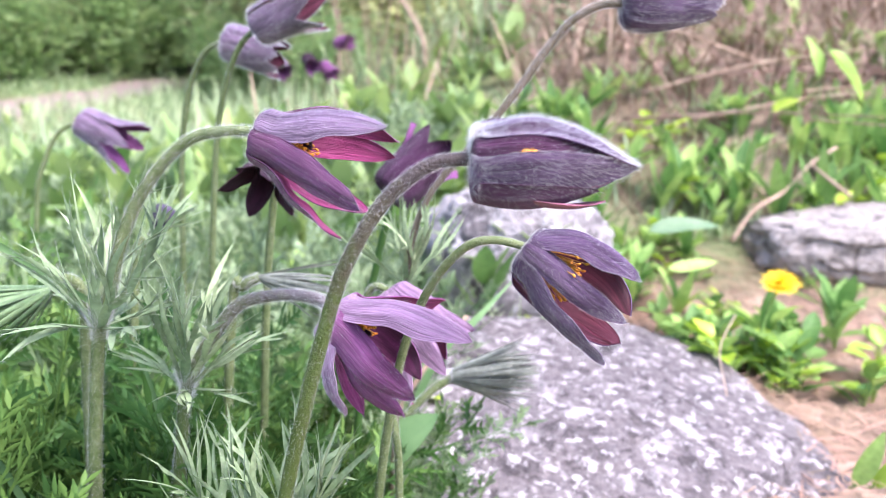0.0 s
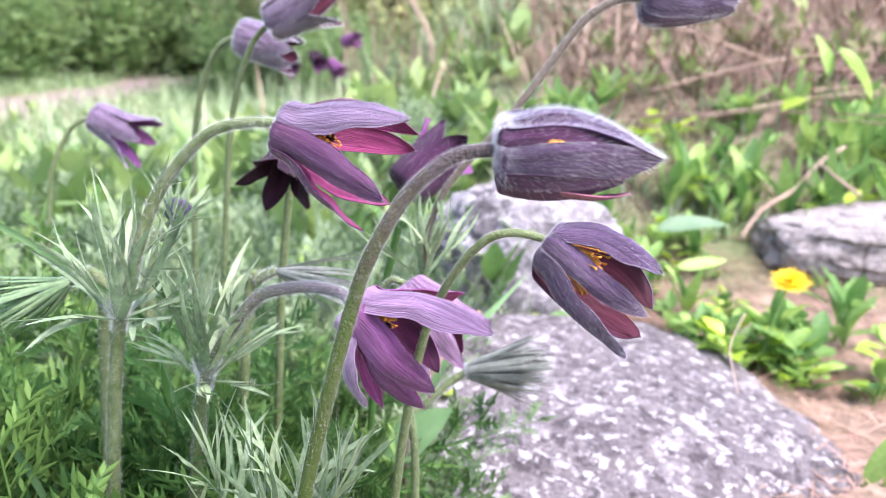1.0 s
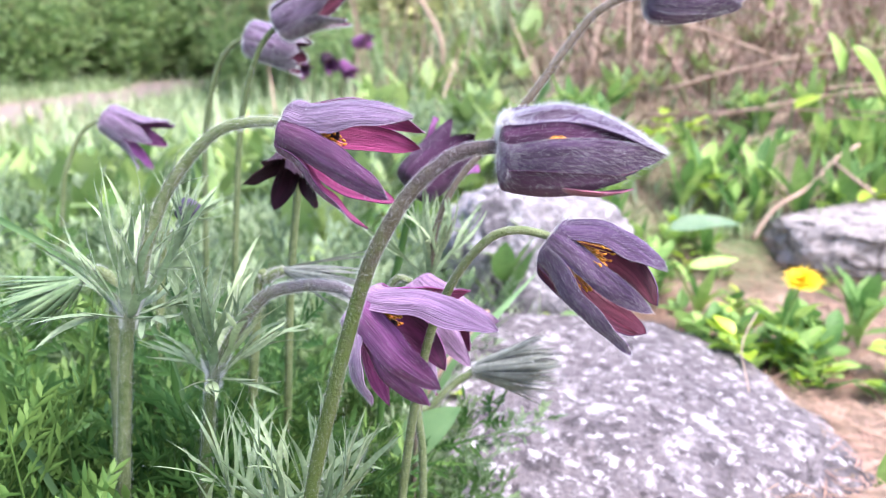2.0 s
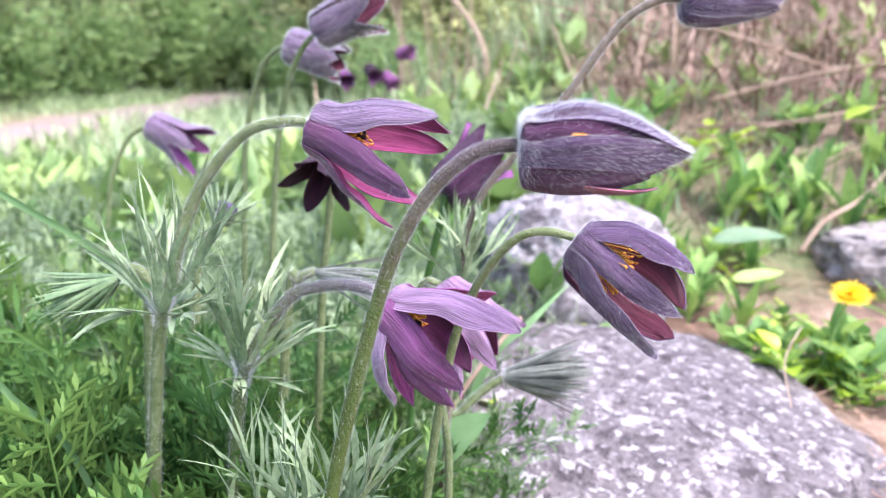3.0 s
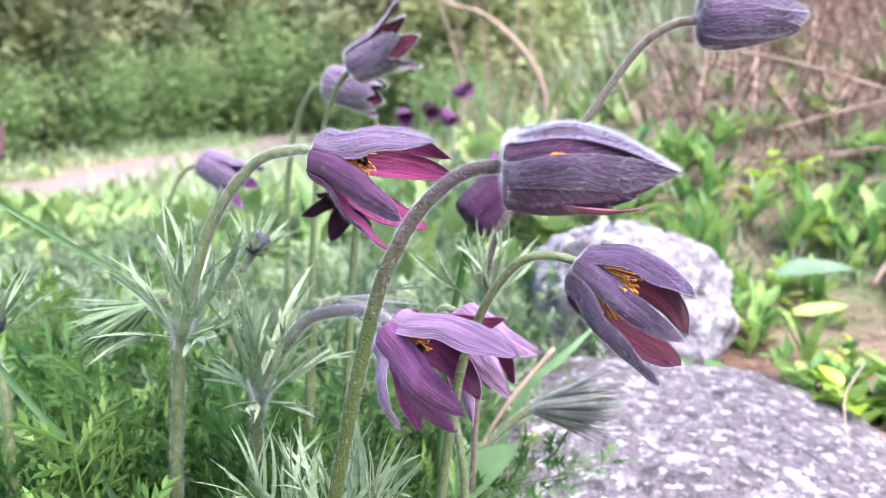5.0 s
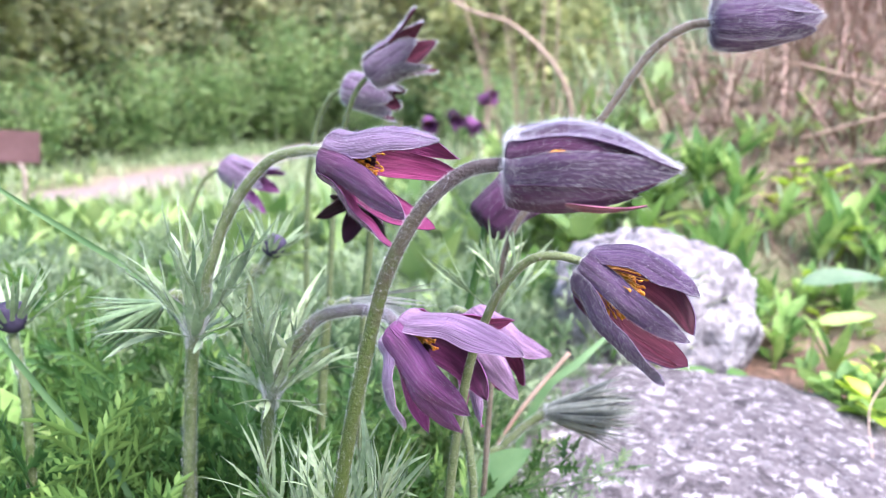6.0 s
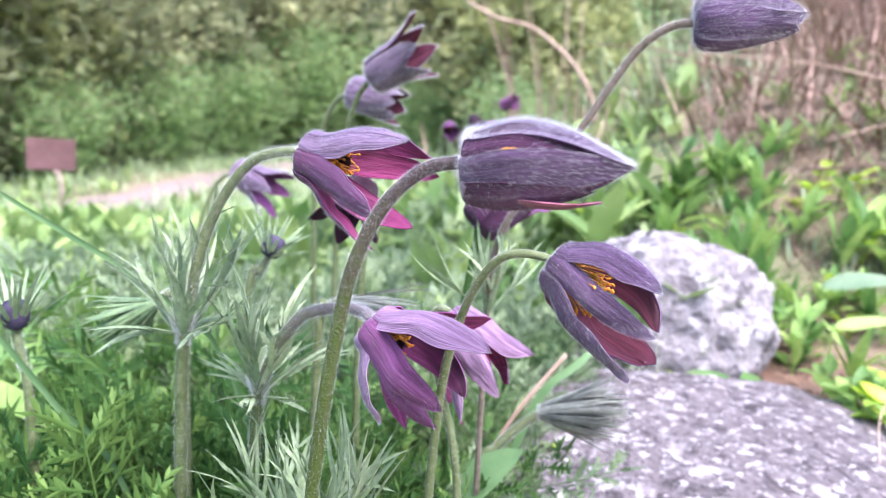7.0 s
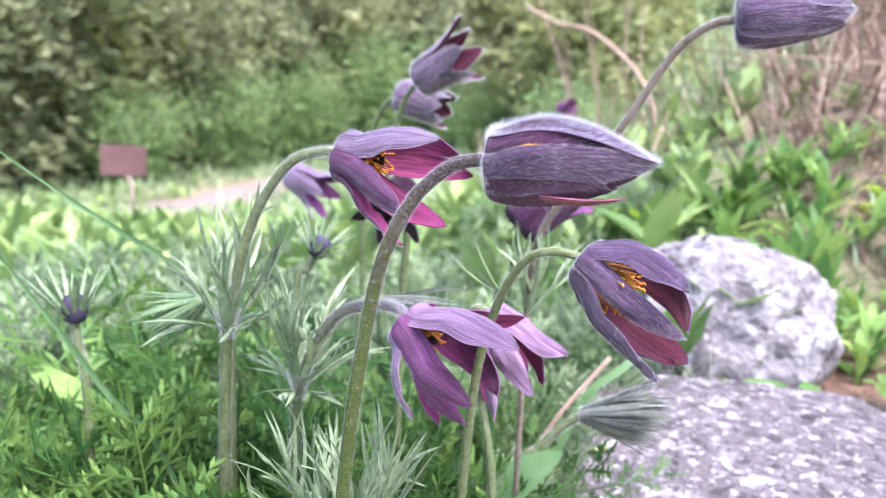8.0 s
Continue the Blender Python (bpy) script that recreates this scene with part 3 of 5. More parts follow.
rock((0.080, 0.590, -0.030), (0.225, 0.205, 0.090), (7, 1, 14), "grey weathered limestone boulder with white crust, half sunk", MAT["rock"], 1, 0.08, 0.12)
rock((0.046, 0.865, 0.072), (0.108, 0.09, 0.100), (0, 8, 5), "pale limestone boulder with dark lichen spots", MAT["rock_pale"], 2, 0.14)
rock((0.585, 1.08, 0.098), (0.20, 0.11, 0.068), (0, -6, 4), "flat pale beige rock slab on the bank", MAT["rock_warm"], 3, 0.10, 0.3)

# ---- the flowers in front ----
A = [(-0.0005, 0.2045, 0.2538), (-0.0118, 0.2030, 0.2522), (-0.0200, 0.2020, 0.2468), (-0.0268, 0.2020, 0.2393), (-0.0330, 0.2025, 0.2286), (-0.0381, 0.2045, 0.2170),
     (-0.0432, 0.2070, 0.1992), (-0.0488, 0.2100, 0.1765), (-0.0565, 0.2165, 0.1425), (-0.066, 0.222, 0.08), (-0.073, 0.226, -0.005)]
ob, rng = flower_at(A, "nodding closed grey-purple pasque flower bud covered in silver hairs", 11)
stalk(ob, A, 0.0019, 0.0024, MAT["stem"], rng, hairs=13000, hair_len=0.0010, seg=52, width=0.000014)
base, axis = (-0.0028, 0.2045, 0.2537), (0.0462, 0.0035, -0.0007)
for ribs, W, kw in (
        ([(0.0033, 0.1928, 0.2497), (0.0142, 0.1905, 0.2509), (0.0269, 0.1960, 0.2517), (0.0434, 0.208, 0.2528)], 0.0066, {"hairs": 3800, "point": 1.7, "cup": 0.015}),
        ([(0.0020, 0.2035, 0.2628), (0.0138, 0.2025, 0.2654), (0.0272, 0.2035, 0.2623), (0.0429, 0.207, 0.2535)], 0.0090, {"hairs": 12000, "point": 2.0}),
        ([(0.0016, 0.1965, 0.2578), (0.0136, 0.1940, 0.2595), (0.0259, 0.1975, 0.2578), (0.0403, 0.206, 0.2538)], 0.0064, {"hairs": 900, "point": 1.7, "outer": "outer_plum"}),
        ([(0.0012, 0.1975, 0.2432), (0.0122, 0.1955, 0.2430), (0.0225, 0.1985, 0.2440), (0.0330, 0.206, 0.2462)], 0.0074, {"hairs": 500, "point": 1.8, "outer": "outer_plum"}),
        ([(0.0030, 0.2035, 0.2428), (0.0140, 0.2005, 0.2420), (0.0250, 0.2010, 0.2415), (0.0352, 0.2075, 0.2432)], 0.0066, {"hairs": 300, "point": 2.6, "outer": "outer_rose", "inner": "outer_rose"}),
        (bell_rib(base, axis, 218, 0.0110, 0.042, 0.003), 0.0085, {"hairs": 900}), (bell_rib(base, axis, 265, 0.0110, 0.043, 0.003), 0.0085, {"hairs": 900}),
        (bell_rib(base, axis, 312, 0.0110, 0.043, 0.002), 0.0085, {"hairs": 1500})):
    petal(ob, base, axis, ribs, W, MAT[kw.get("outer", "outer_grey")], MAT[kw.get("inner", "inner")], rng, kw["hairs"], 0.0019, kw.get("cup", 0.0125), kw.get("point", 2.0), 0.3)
stamen_tuft(ob, base, axis, 50, 0.016, rng, 0.6)
tuft, grains = Form(), Form()
for k in range(22):
    p = Vector((0.0125 + rng.uniform(-0.0025, 0.0025), 0.1916 + rng.uniform(-0.0006, 0.0006), 0.2566 + rng.uniform(-0.0006, 0.0006)))
    d = Vector((1, rng.uniform(-0.6, 0.4), rng.uniform(-0.7, 0.7))).normalized()
    tube(tuft, [Vector((0.004, 0.201, 0.254)), p - d * 0.002 + Vector((0, 0.001, 0)), p], 0.00012, 4, cap=False)
    tube(grains, [p - d * 0.0008, p - d * 0.0003, p + d * 0.0003, p + d * 0.0008], lambda t: 0.00018 + 0.00022 * math.sin(math.pi * t), 5)
part("filament_tuft", tuft, MAT["filament"], ob, kind="stuff")
part("pollen_tuft", grains, MAT["anther"], ob, "orange-yellow pollen sacs in the slit", kind="stuff")

B = [(0.0185, 0.2480, 0.2212), (0.0070, 0.2485, 0.2232), (-0.0022, 0.2500, 0.2207), (-0.0107, 0.2540, 0.2113), (-0.0176, 0.2590, 0.1985), (-0.0240, 0.2625, 0.1800),
     (-0.0285, 0.2650, 0.155), (-0.0325, 0.268, 0.12), (-0.037, 0.270, 0.06), (-0.039, 0.272, -0.005)]
ob, rng = flower_at(B, "half-open dusky purple pasque flower hanging over the rock", 12)
stalk(ob, B, 0.0014, 0.0019, MAT["stem_grey"], rng, hairs=7000, hair_len=0.0008, seg=44, width=0.000014)
base, axis = (0.0165, 0.2480, 0.2216), (0.0335, -0.0105, -0.0220)
for ribs, W, kw in (
        ([(0.0212, 0.2425, 0.2262), (0.0321, 0.2385, 0.2267), (0.0424, 0.2335, 0.2222), (0.0515, 0.229, 0.2160)], 0.0060, {"hairs": 3400, "point": 2.0}),
        ([(0.0251, 0.2590, 0.2190), (0.0375, 0.2575, 0.2160), (0.0468, 0.248, 0.2105), (0.0512, 0.236, 0.2027)], 0.0064, {"hairs": 500, "point": 2.4}),
        ([(0.0222, 0.2365, 0.2192), (0.0318, 0.2330, 0.2120), (0.0418, 0.2338, 0.2050), (0.0502, 0.2375, 0.2004)], 0.0045, {"hairs": 2600, "point": 3.0, "cup": 0.0065}),
        ([(0.0172, 0.2390, 0.2128), (0.0228, 0.2340, 0.2042), (0.0326, 0.2310, 0.1962), (0.0433, 0.231, 0.1880)], 0.0055, {"hairs": 3000, "point": 2.2, "cup": 0.009}),
        ([(0.0233, 0.2590, 0.2030), (0.0331, 0.2590, 0.1950), (0.0428, 0.2535, 0.1915), (0.0508, 0.246, 0.1899)], 0.0085, {"hairs": 900, "point": 3.0}),
        ([(0.0200, 0.2500, 0.2065), (0.0285, 0.2480, 0.1968), (0.0385, 0.246, 0.1920), (0.0470, 0.245, 0.1898)], 0.0062, {"hairs": 600, "point": 2.2})):
    petal(ob, base, axis, ribs, W, MAT["outer_grey"], MAT["inner_maroon"], rng, kw["hairs"], 0.0010, kw.get("cup", 0.011), kw["point"], 1.0)
stamen_tuft(ob, base, axis, 120, 0.018, rng, 0.62)

C = [(-0.0722, 0.2460, 0.2556), (-0.0832, 0.2475, 0.2558), (-0.0975, 0.2505, 0.2523), (-0.1102, 0.2530, 0.2412), (-0.1205, 0.2550, 0.2265), (-0.1282, 0.2565, 0.2077),
     (-0.1320, 0.2590, 0.1960), (-0.1390, 0.2620, 0.1765), (-0.1445, 0.2665, 0.1402), (-0.1485, 0.2705, 0.1041), (-0.152, 0.274, 0.05), (-0.154, 0.276, -0.005)]
ob, rng = flower_at(C, "open wine-purple pasque flower above a collar of silvery bracts", 13)
stalk(ob, C, 0.0016, 0.0029, MAT["stem_grey"], rng, hairs=13000, hair_len=0.0016, seg=46, width=0.000015)
base, axis = (-0.0740, 0.2465, 0.2555), (0.0400, -0.0045, -0.0140)
for ribs, W, kw in (
        ([(-0.0641, 0.2385, 0.2600), (-0.0521, 0.2345, 0.2618), (-0.0403, 0.232, 0.2617), (-0.0291, 0.231, 0.2599)], 0.0080, {"hairs": 3500, "point": 2.2, "outer": "outer_dusky"}),
        ([(-0.0650, 0.2350, 0.2490), (-0.0535, 0.2265, 0.2445), (-0.0423, 0.219, 0.2402), (-0.0328, 0.2135, 0.2366)], 0.0068, {"hairs": 1500, "point": 1.7, "curl": 0.0012}),
        ([(-0.0690, 0.2425, 0.2425), (-0.0612, 0.2385, 0.2345), (-0.0525, 0.237, 0.2286), (-0.0436, 0.236, 0.2232)], 0.0068, {"hairs": 1300, "point": 1.8}),
        ([(-0.0659, 0.2605, 0.2535), (-0.0539, 0.2655, 0.2520), (-0.0427, 0.2685, 0.2500), (-0.0302, 0.27, 0.2475)], 0.0058, {"hairs": 700, "point": 2.4}),
        ([(-0.0665, 0.2565, 0.2590), (-0.0521, 0.2555, 0.2612), (-0.0394, 0.253, 0.2588), (-0.0270, 0.251, 0.2543)], 0.0048, {"hairs": 700, "point": 2.6}),
        ([(-0.0690, 0.2575, 0.2440), (-0.0590, 0.2610, 0.2365), (-0.0480, 0.262, 0.2320), (-0.0378, 0.2615, 0.2285)], 0.0064, {"hairs": 700, "point": 2.6})):
    petal(ob, base, axis, ribs, W, MAT[kw.get("outer", "outer_wine")], MAT["inner"], rng, kw["hairs"], 0.0013, 0.0090, kw["point"], 1.0, curl=kw.get("curl", 0.0))
stamen_tuft(ob, base, (0.040, -0.009, -0.006), 120, 0.0180, rng, 0.42)
whorl(ob, (-0.1385, 0.2615, 0.1790), (0.03, -0.02, 1), 13, 0.062, 0.0029, rng, lo=36, hi=80, hairs=1000, fan=26, bend=-0.10, lobes=3, split=0.40)
whorl(ob, (-0.1385, 0.2615, 0.1800), (0.03, -0.02, 1), 5, 0.046, 0.0027, rng, lo=8, hi=34, hairs=700, fan=34, bend=0.12, lobes=3)

D = [(-0.0490, 0.2500, 0.1950), (-0.0545, 0.2560, 0.1968), (-0.0645, 0.2620, 0.1966), (-0.0757, 0.2660, 0.1945), (-0.0867, 0.2680, 0.1905), (-0.0950, 0.2680, 0.1812),
     (-0.1045, 0.2705, 0.1660), (-0.1115, 0.2745, 0.1510), (-0.1148, 0.2770, 0.1293), (-0.1177, 0.279, 0.1018), (-0.120, 0.28, 0.05), (-0.121, 0.28, -0.005)]
ob, rng = flower_at(D, "wide open violet pasque flower nodding among silvery bracts", 14)
stalk(ob, D, 0.0020, 0.0027, MAT["stem_mauve"], rng, hairs=12000, hair_len=0.0016, seg=46, width=0.000015)
base, axis = (-0.0488, 0.2495, 0.1952), (0.0300, -0.0060, -0.0260)
for ribs, W, kw in (
        ([(-0.0405, 0.2430, 0.2000), (-0.0255, 0.2350, 0.2022), (-0.0118, 0.2295, 0.1992), (0.0003, 0.229, 0.1933)], 0.0084, {"hairs": 1500, "point": 2.4, "outer": "outer_lilac"}),
        ([(-0.0412, 0.2365, 0.1890), (-0.0335, 0.2310, 0.1828), (-0.0258, 0.2325, 0.1758), (-0.0178, 0.237, 0.1690)], 0.0066, {"hairs": 900, "point": 2.6, "outer": "outer_violet"}),
        ([(-0.0440, 0.2405, 0.1835), (-0.0382, 0.2375, 0.1740), (-0.0300, 0.2385, 0.1662), (-0.0213, 0.2405, 0.1614)], 0.0082, {"hairs": 600, "point": 3.0, "outer": "outer_violet"}),
        ([(-0.0505, 0.2425, 0.1850), (-0.0500, 0.2395, 0.1765), (-0.0470, 0.2385, 0.1685), (-0.0415, 0.2395, 0.1610)], 0.0070, {"hairs": 2200, "point": 2.2, "outer": "outer_lilac"}),
        ([(-0.0374, 0.2670, 0.1850), (-0.0290, 0.2710, 0.1775), (-0.0229, 0.2710, 0.1710), (-0.0180, 0.267, 0.1645)], 0.0072, {"hairs": 400, "point": 2.6, "outer": "outer_violet"}),
        ([(-0.0400, 0.2610, 0.1945), (-0.0290, 0.2685, 0.1935), (-0.0190, 0.2725, 0.1930), (-0.0102, 0.275, 0.1942)], 0.0050, {"hairs": 300, "point": 3.0, "outer": "outer_violet", "inner": "inner"}),
        ([(-0.0470, 0.2580, 0.1790), (-0.0450, 0.2590, 0.1700), (-0.0420, 0.2580, 0.1620), (-0.0375, 0.2560, 0.1535)], 0.0050, {"hairs": 400, "point": 2.4, "outer": "outer_violet"})):
    petal(ob, base, axis, ribs, W, MAT[kw["outer"]], MAT[kw.get("inner", "inner_wine_dark")], rng, kw["hairs"], 0.0010, 0.0095, kw["point"], 1.0)
stamen_tuft(ob, base, (0.0300, -0.0120, -0.0140), 70, 0.0145, rng, 0.45)
whorl(ob, (-0.1105, 0.2735, 0.1530), (0.1, 0, 1), 11, 0.054, 0.0028, rng, lo=36, hi=78, hairs=800, fan=26, bend=-0.1, lobes=4, split=0.42)
whorl(ob, (-0.1105, 0.2735, 0.1530), (0.1, 0, 1), 4, 0.042, 0.0022, rng, lo=10, hi=36, hairs=600, fan=34, bend=0.12, lobes=3)

J = [(-0.0365, 0.3080, 0.1880), (-0.0420, 0.3095, 0.1890), (-0.0455, 0.3100, 0.1830), (-0.0430, 0.3080, 0.165), (-0.0360, 0.3010, 0.148), (-0.0300, 0.2950, 0.13), (-0.027, 0.2920, 0.10), (-0.025, 0.29, -0.005)]
ob, rng = flower_at(J, "open lilac pasque flower half hidden behind the violet one", 36)
stalk(ob, J, 0.0015, 0.0018, MAT["stem_grey"], rng, hairs=5000, hair_len=0.0010, seg=30, width=0.000016)
base, axis = (-0.0365, 0.3080, 0.1880), (0.0240, -0.0070, -0.0290)
for ribs, W, kw in (
        ([(-0.0285, 0.3020, 0.1905), (-0.0180, 0.2990, 0.1858), (-0.0090, 0.2995, 0.1790), (0.0005, 0.302, 0.1735)], 0.0068, {"outer": "outer_lilac", "curl": 0.0015}),
        ([(-0.0310, 0.2960, 0.1820), (-0.0235, 0.2900, 0.1750), (-0.0160, 0.2865, 0.1675), (-0.0092, 0.285, 0.1602)], 0.0064, {"outer": "outer_lilac"}),
        ([(-0.0370, 0.2960, 0.1780), (-0.0310, 0.2880, 0.1690), (-0.0262, 0.2810, 0.1595), (-0.0219, 0.276, 0.1505)], 0.0056, {"outer": "outer_lilac"}),
        ([(-0.0250, 0.3120, 0.1820), (-0.0180, 0.3130, 0.1740), (-0.0130, 0.3110, 0.1660), (-0.0100, 0.307, 0.1590)], 0.0066, {"outer": "outer_violet"}),
        ([(-0.0330, 0.3180, 0.1780), (-0.0280, 0.3190, 0.1690), (-0.0240, 0.3160, 0.1610), (-0.0215, 0.311, 0.1540)], 0.0066, {"outer": "outer_violet"}),
        ([(-0.0420, 0.3080, 0.1760), (-0.0390, 0.3060, 0.1670), (-0.0360, 0.3020, 0.1580), (-0.0330, 0.298, 0.1510)], 0.0060, {"outer": "outer_violet"})):
    petal(ob, base, axis, ribs, W, MAT[kw["outer"]], MAT["inner"], rng, 400, 0.0010, 0.010, 2.5, 1.0, curl=kw.get("curl", 0.0))
stamen_tuft(ob, base, axis, 50, 0.012, rng, 0.6)

G = [(0.0592, 0.339, 0.3120), (0.0482, 0.341, 0.3110), (0.0362, 0.344, 0.3035), (0.0262, 0.345, 0.2905), (0.0152, 0.346, 0.2735), (-0.0018, 0.348, 0.2505),
     (-0.0208, 0.352, 0.2275), (-0.0298, 0.356, 0.2055), (-0.0328, 0.360, 0.1805), (-0.0368, 0.364, 0.1000), (-0.0408, 0.369, -0.0050)]
ob, rng = flower_at(G, "closed grey-violet pasque flower bud nodding on a tall stem", 15)
stalk(ob, G, 0.0018, 0.0015, MAT["stem_brown"], rng, hairs=9000, hair_len=0.0013, width=0.00002)
bloom(ob, (0.0572, 0.339, 0.3120), (0.042, 0.004, 0.002), [
    (92, 0.0435, 0.0100, 0.0130, 0.0016, {"point": 2.6, "neck": 0.36}), (20, 0.042, 0.0110, 0.0127, 0.0016, {"point": 2.6, "neck": 0.36}), (152, 0.0405, 0.0105, 0.0125, 0.0060, {"hairs": 0.2, "neck": 0.36, "point": 2.4}),
    (205, 0.039, 0.0115, 0.0122, 0.004), (265, 0.039, 0.0120, 0.0122, 0.002), (325, 0.039, 0.0120, 0.0122, 0.002)],
    MAT["outer_grey"], MAT["inner_violet"], rng, hairs=4500, stamens=40, hair_len=0.0018, wave=0.4)
whorl(ob, (-0.0328, 0.360, 0.1775), (0, 0, 1), 7, 0.046, 0.0024, rng, lo=30, hi=82, hairs=100)

F1 = [(-0.140, 0.466, 0.305), (-0.150, 0.470, 0.296), (-0.158, 0.474, 0.282), (-0.165, 0.478, 0.262), (-0.172, 0.482, 0.22), (-0.18, 0.49, 0.1), (-0.182, 0.495, -0.005)]
ob, rng = flower_at(F1, "half-open dusky purple pasque flower tilted upward", 16)
stalk(ob, F1, 0.0017, 0.0023, MAT["stem_grey"], rng, hairs=1500, hair_len=0.0014)
bloom(ob, (-0.140, 0.466, 0.305), (0.038, -0.006, 0.019), [
    (96, 0.044, 0.0084, 0.0128, 0.014), (15, 0.048, 0.0076, 0.0128, 0.020), (205, 0.040, 0.0084, 0.0128, 0.019),
    (152, 0.044, 0.0078, 0.0125, 0.020, {"curl": 0.002}), (275, 0.045, 0.009, 0.0122, 0.015), (330, 0.044, 0.008, 0.0122, 0.017)],
    MAT["outer_dusky"], MAT["inner_maroon"], rng, hairs=2500, stamens=120, stamen_len=0.019, hair_len=0.0022, hair_width=0.00003)

F2 = [(-0.172, 0.503, 0.300), (-0.186, 0.507, 0.292), (-0.197, 0.512, 0.275), (-0.204, 0.515, 0.250), (-0.21, 0.52, 0.2), (-0.215, 0.53, -0.005)]
ob, rng = flower_at(F2, "nodding grey-purple pasque flower behind another", 17)
stalk(ob, F2, 0.0017, 0.0023, MAT["stem_grey"], rng, hairs=1200, hair_len=0.0014)
bloom(ob, (-0.172, 0.503, 0.300), (0.040, -0.002, -0.012), [
    (k * 60 + 20, 0.041, 0.0105, 0.0128 - 0.0006 * (k % 2), 0.009 + 0.004 * (k % 2)) for k in range(6)], MAT["outer_dusky"], MAT["inner_maroon"], rng, hairs=2200, stamens=30, hair_len=0.0022, hair_width=0.00003)

E = [(-0.302, 0.560, 0.240), (-0.318, 0.557, 0.231), (-0.328, 0.553, 0.210), (-0.334, 0.55, 0.183), (-0.34, 0.55, 0.1), (-0.345, 0.55, -0.005)]
ob, rng = flower_at(E, "open pale violet pasque flower standing apart", 18)
stalk(ob, E, 0.0017, 0.0022, MAT["stem_grey"], rng, hairs=800, hair_len=0.0014)
bloom(ob, (-0.303, 0.560, 0.241), (0.036, 0.0, -0.018), [
    (5, 0.047, 0.0085, 0.0130, 0.022), (75, 0.046, 0.0080, 0.0130, 0.016), (140, 0.046, 0.0080, 0.0130, 0.024),
    (205, 0.046, 0.0080, 0.0130, 0.024), (265, 0.045, 0.0085, 0.0130, 0.022), (320, 0.046, 0.0085, 0.0130, 0.022)],
    MAT["outer_dusky"], MAT["inner_violet"], rng, hairs=1200, stamens=30, hair_len=0.002, hair_width=0.00003)

H = [(-0.045, 0.385, 0.218), (-0.047, 0.386, 0.205), (-0.052, 0.388, 0.18), (-0.058, 0.39, 0.14), (-0.065, 0.395, -0.005)]
ob, rng = flower_at(H, "purple pasque flower turned away on a green stem", 19)
stalk(ob, H, 0.0019, 0.0022, MAT["fern"], rng, hairs=600)
bloom(ob, (-0.047, 0.386, 0.218), (0.022, 0.012, 0.022), [
    (k * 60 + 15, 0.040, 0.0105, 0.0135, 0.014 + 0.005 * (k % 2), {"curl": 0.004 * (k % 2)}) for k in range(6)], MAT["outer_plum"], MAT["inner_violet"], rng, hairs=150, stamens=40)

I = [(-0.0955, 0.351, 0.2415), (-0.0960, 0.357, 0.2440), (-0.0985, 0.362, 0.2375), (-0.102, 0.366, 0.210), (-0.106, 0.367, 0.15), (-0.109, 0.368, -0.005)]
ob, rng = flower_at(I, "dark maroon fading pasque flower with a yellow centre", 20)
stalk(ob, I, 0.0017, 0.0022, MAT["stem_grey"], rng, hairs=900)
bloom(ob, (-0.0955, 0.351, 0.2415), (-0.004, -0.024, -0.026), [
    (k * 60 + 25, 0.024 + 0.003 * (k % 3), 0.0060, 0.0090, 0.016 + 0.004 * (k % 2), {"curl": 0.001, "point": 3.0}) for k in range(6)], MAT["outer_dark"], MAT["outer_dark"], rng, hairs=60, stamens=130, stamen_len=0.010)


# ---- small purple flowers further off ----
for k, (x, y, z, ax, mt) in enumerate(((-0.400, 1.50, 0.318, (0.3, -0.6, -0.3), "outer_violet"), (-0.350, 1.50, 0.333, (0.4, -0.5, -0.4), "outer_dark"),
                                       (-0.325, 1.53, 0.322, (0.6, -0.3, -0.5), "outer_violet"), (-0.302, 1.55, 0.362, (0.5, -0.2, 0.1), "outer_violet"))):
    g = height(x, y)
    pts = [(x, y, z), (x - 0.008, y + 0.004, z + 0.006), (x - 0.02, y + 0.006, z - 0.02), (x - 0.025, y + 0.006, g - 0.004)]
    ob, rng = flower_at(pts, "small distant purple pasque flower among grass", 21 + k)
    stalk(ob, pts, 0.0017, 0.0022, MAT["stem_grey"], rng)
    bloom(ob, (x, y, z), ax, [(q * 60, 0.040, 0.0105, 0.013, 0.016 + 0.004 * (q % 2)) for q in range(6)], MAT[mt], MAT["inner_violet"], rng, hairs=0, stamens=24)


# ---- furry young buds ----
def furry_bud(points, axis, length, radius, label, seed, core="bud_dark", count=26, hairs=60, open_=24, mat="bract"):
    ob, rng = flower_at(points, label, seed)
    stalk(ob, points, 0.0022, 0.0023, MAT["stem_grey"], rng, hairs=3000, hair_len=0.0015)
    at, ax = Vector(points[0]), Vector(axis).normalized()
    if core:
        f = Form()
        tube(f, [at + ax * (length * 0.45 * t) for t in (0, 0.15, 0.4, 0.7, 0.9, 1.0)], lambda t: radius * math.sqrt(max(0.01, 1 - (2 * t - 1) ** 2)), 12)
        part("bud", f, MAT[core], ob, "small dark violet bud" if core == "bud_dark" else "woolly grey bud")
    whorl(ob, at - ax * 0.001, ax, count, length, 0.0019 if open_ < 22 else 0.0024, rng, lo=90 - open_ - 12, hi=90 - open_ + 16, hairs=hairs, bend=0.2 if open_ < 22 else -0.1, lobes=1, mat=mat, foot_radius=radius * 0.8 if core == "bract_grey" else 0.001)
    return ob


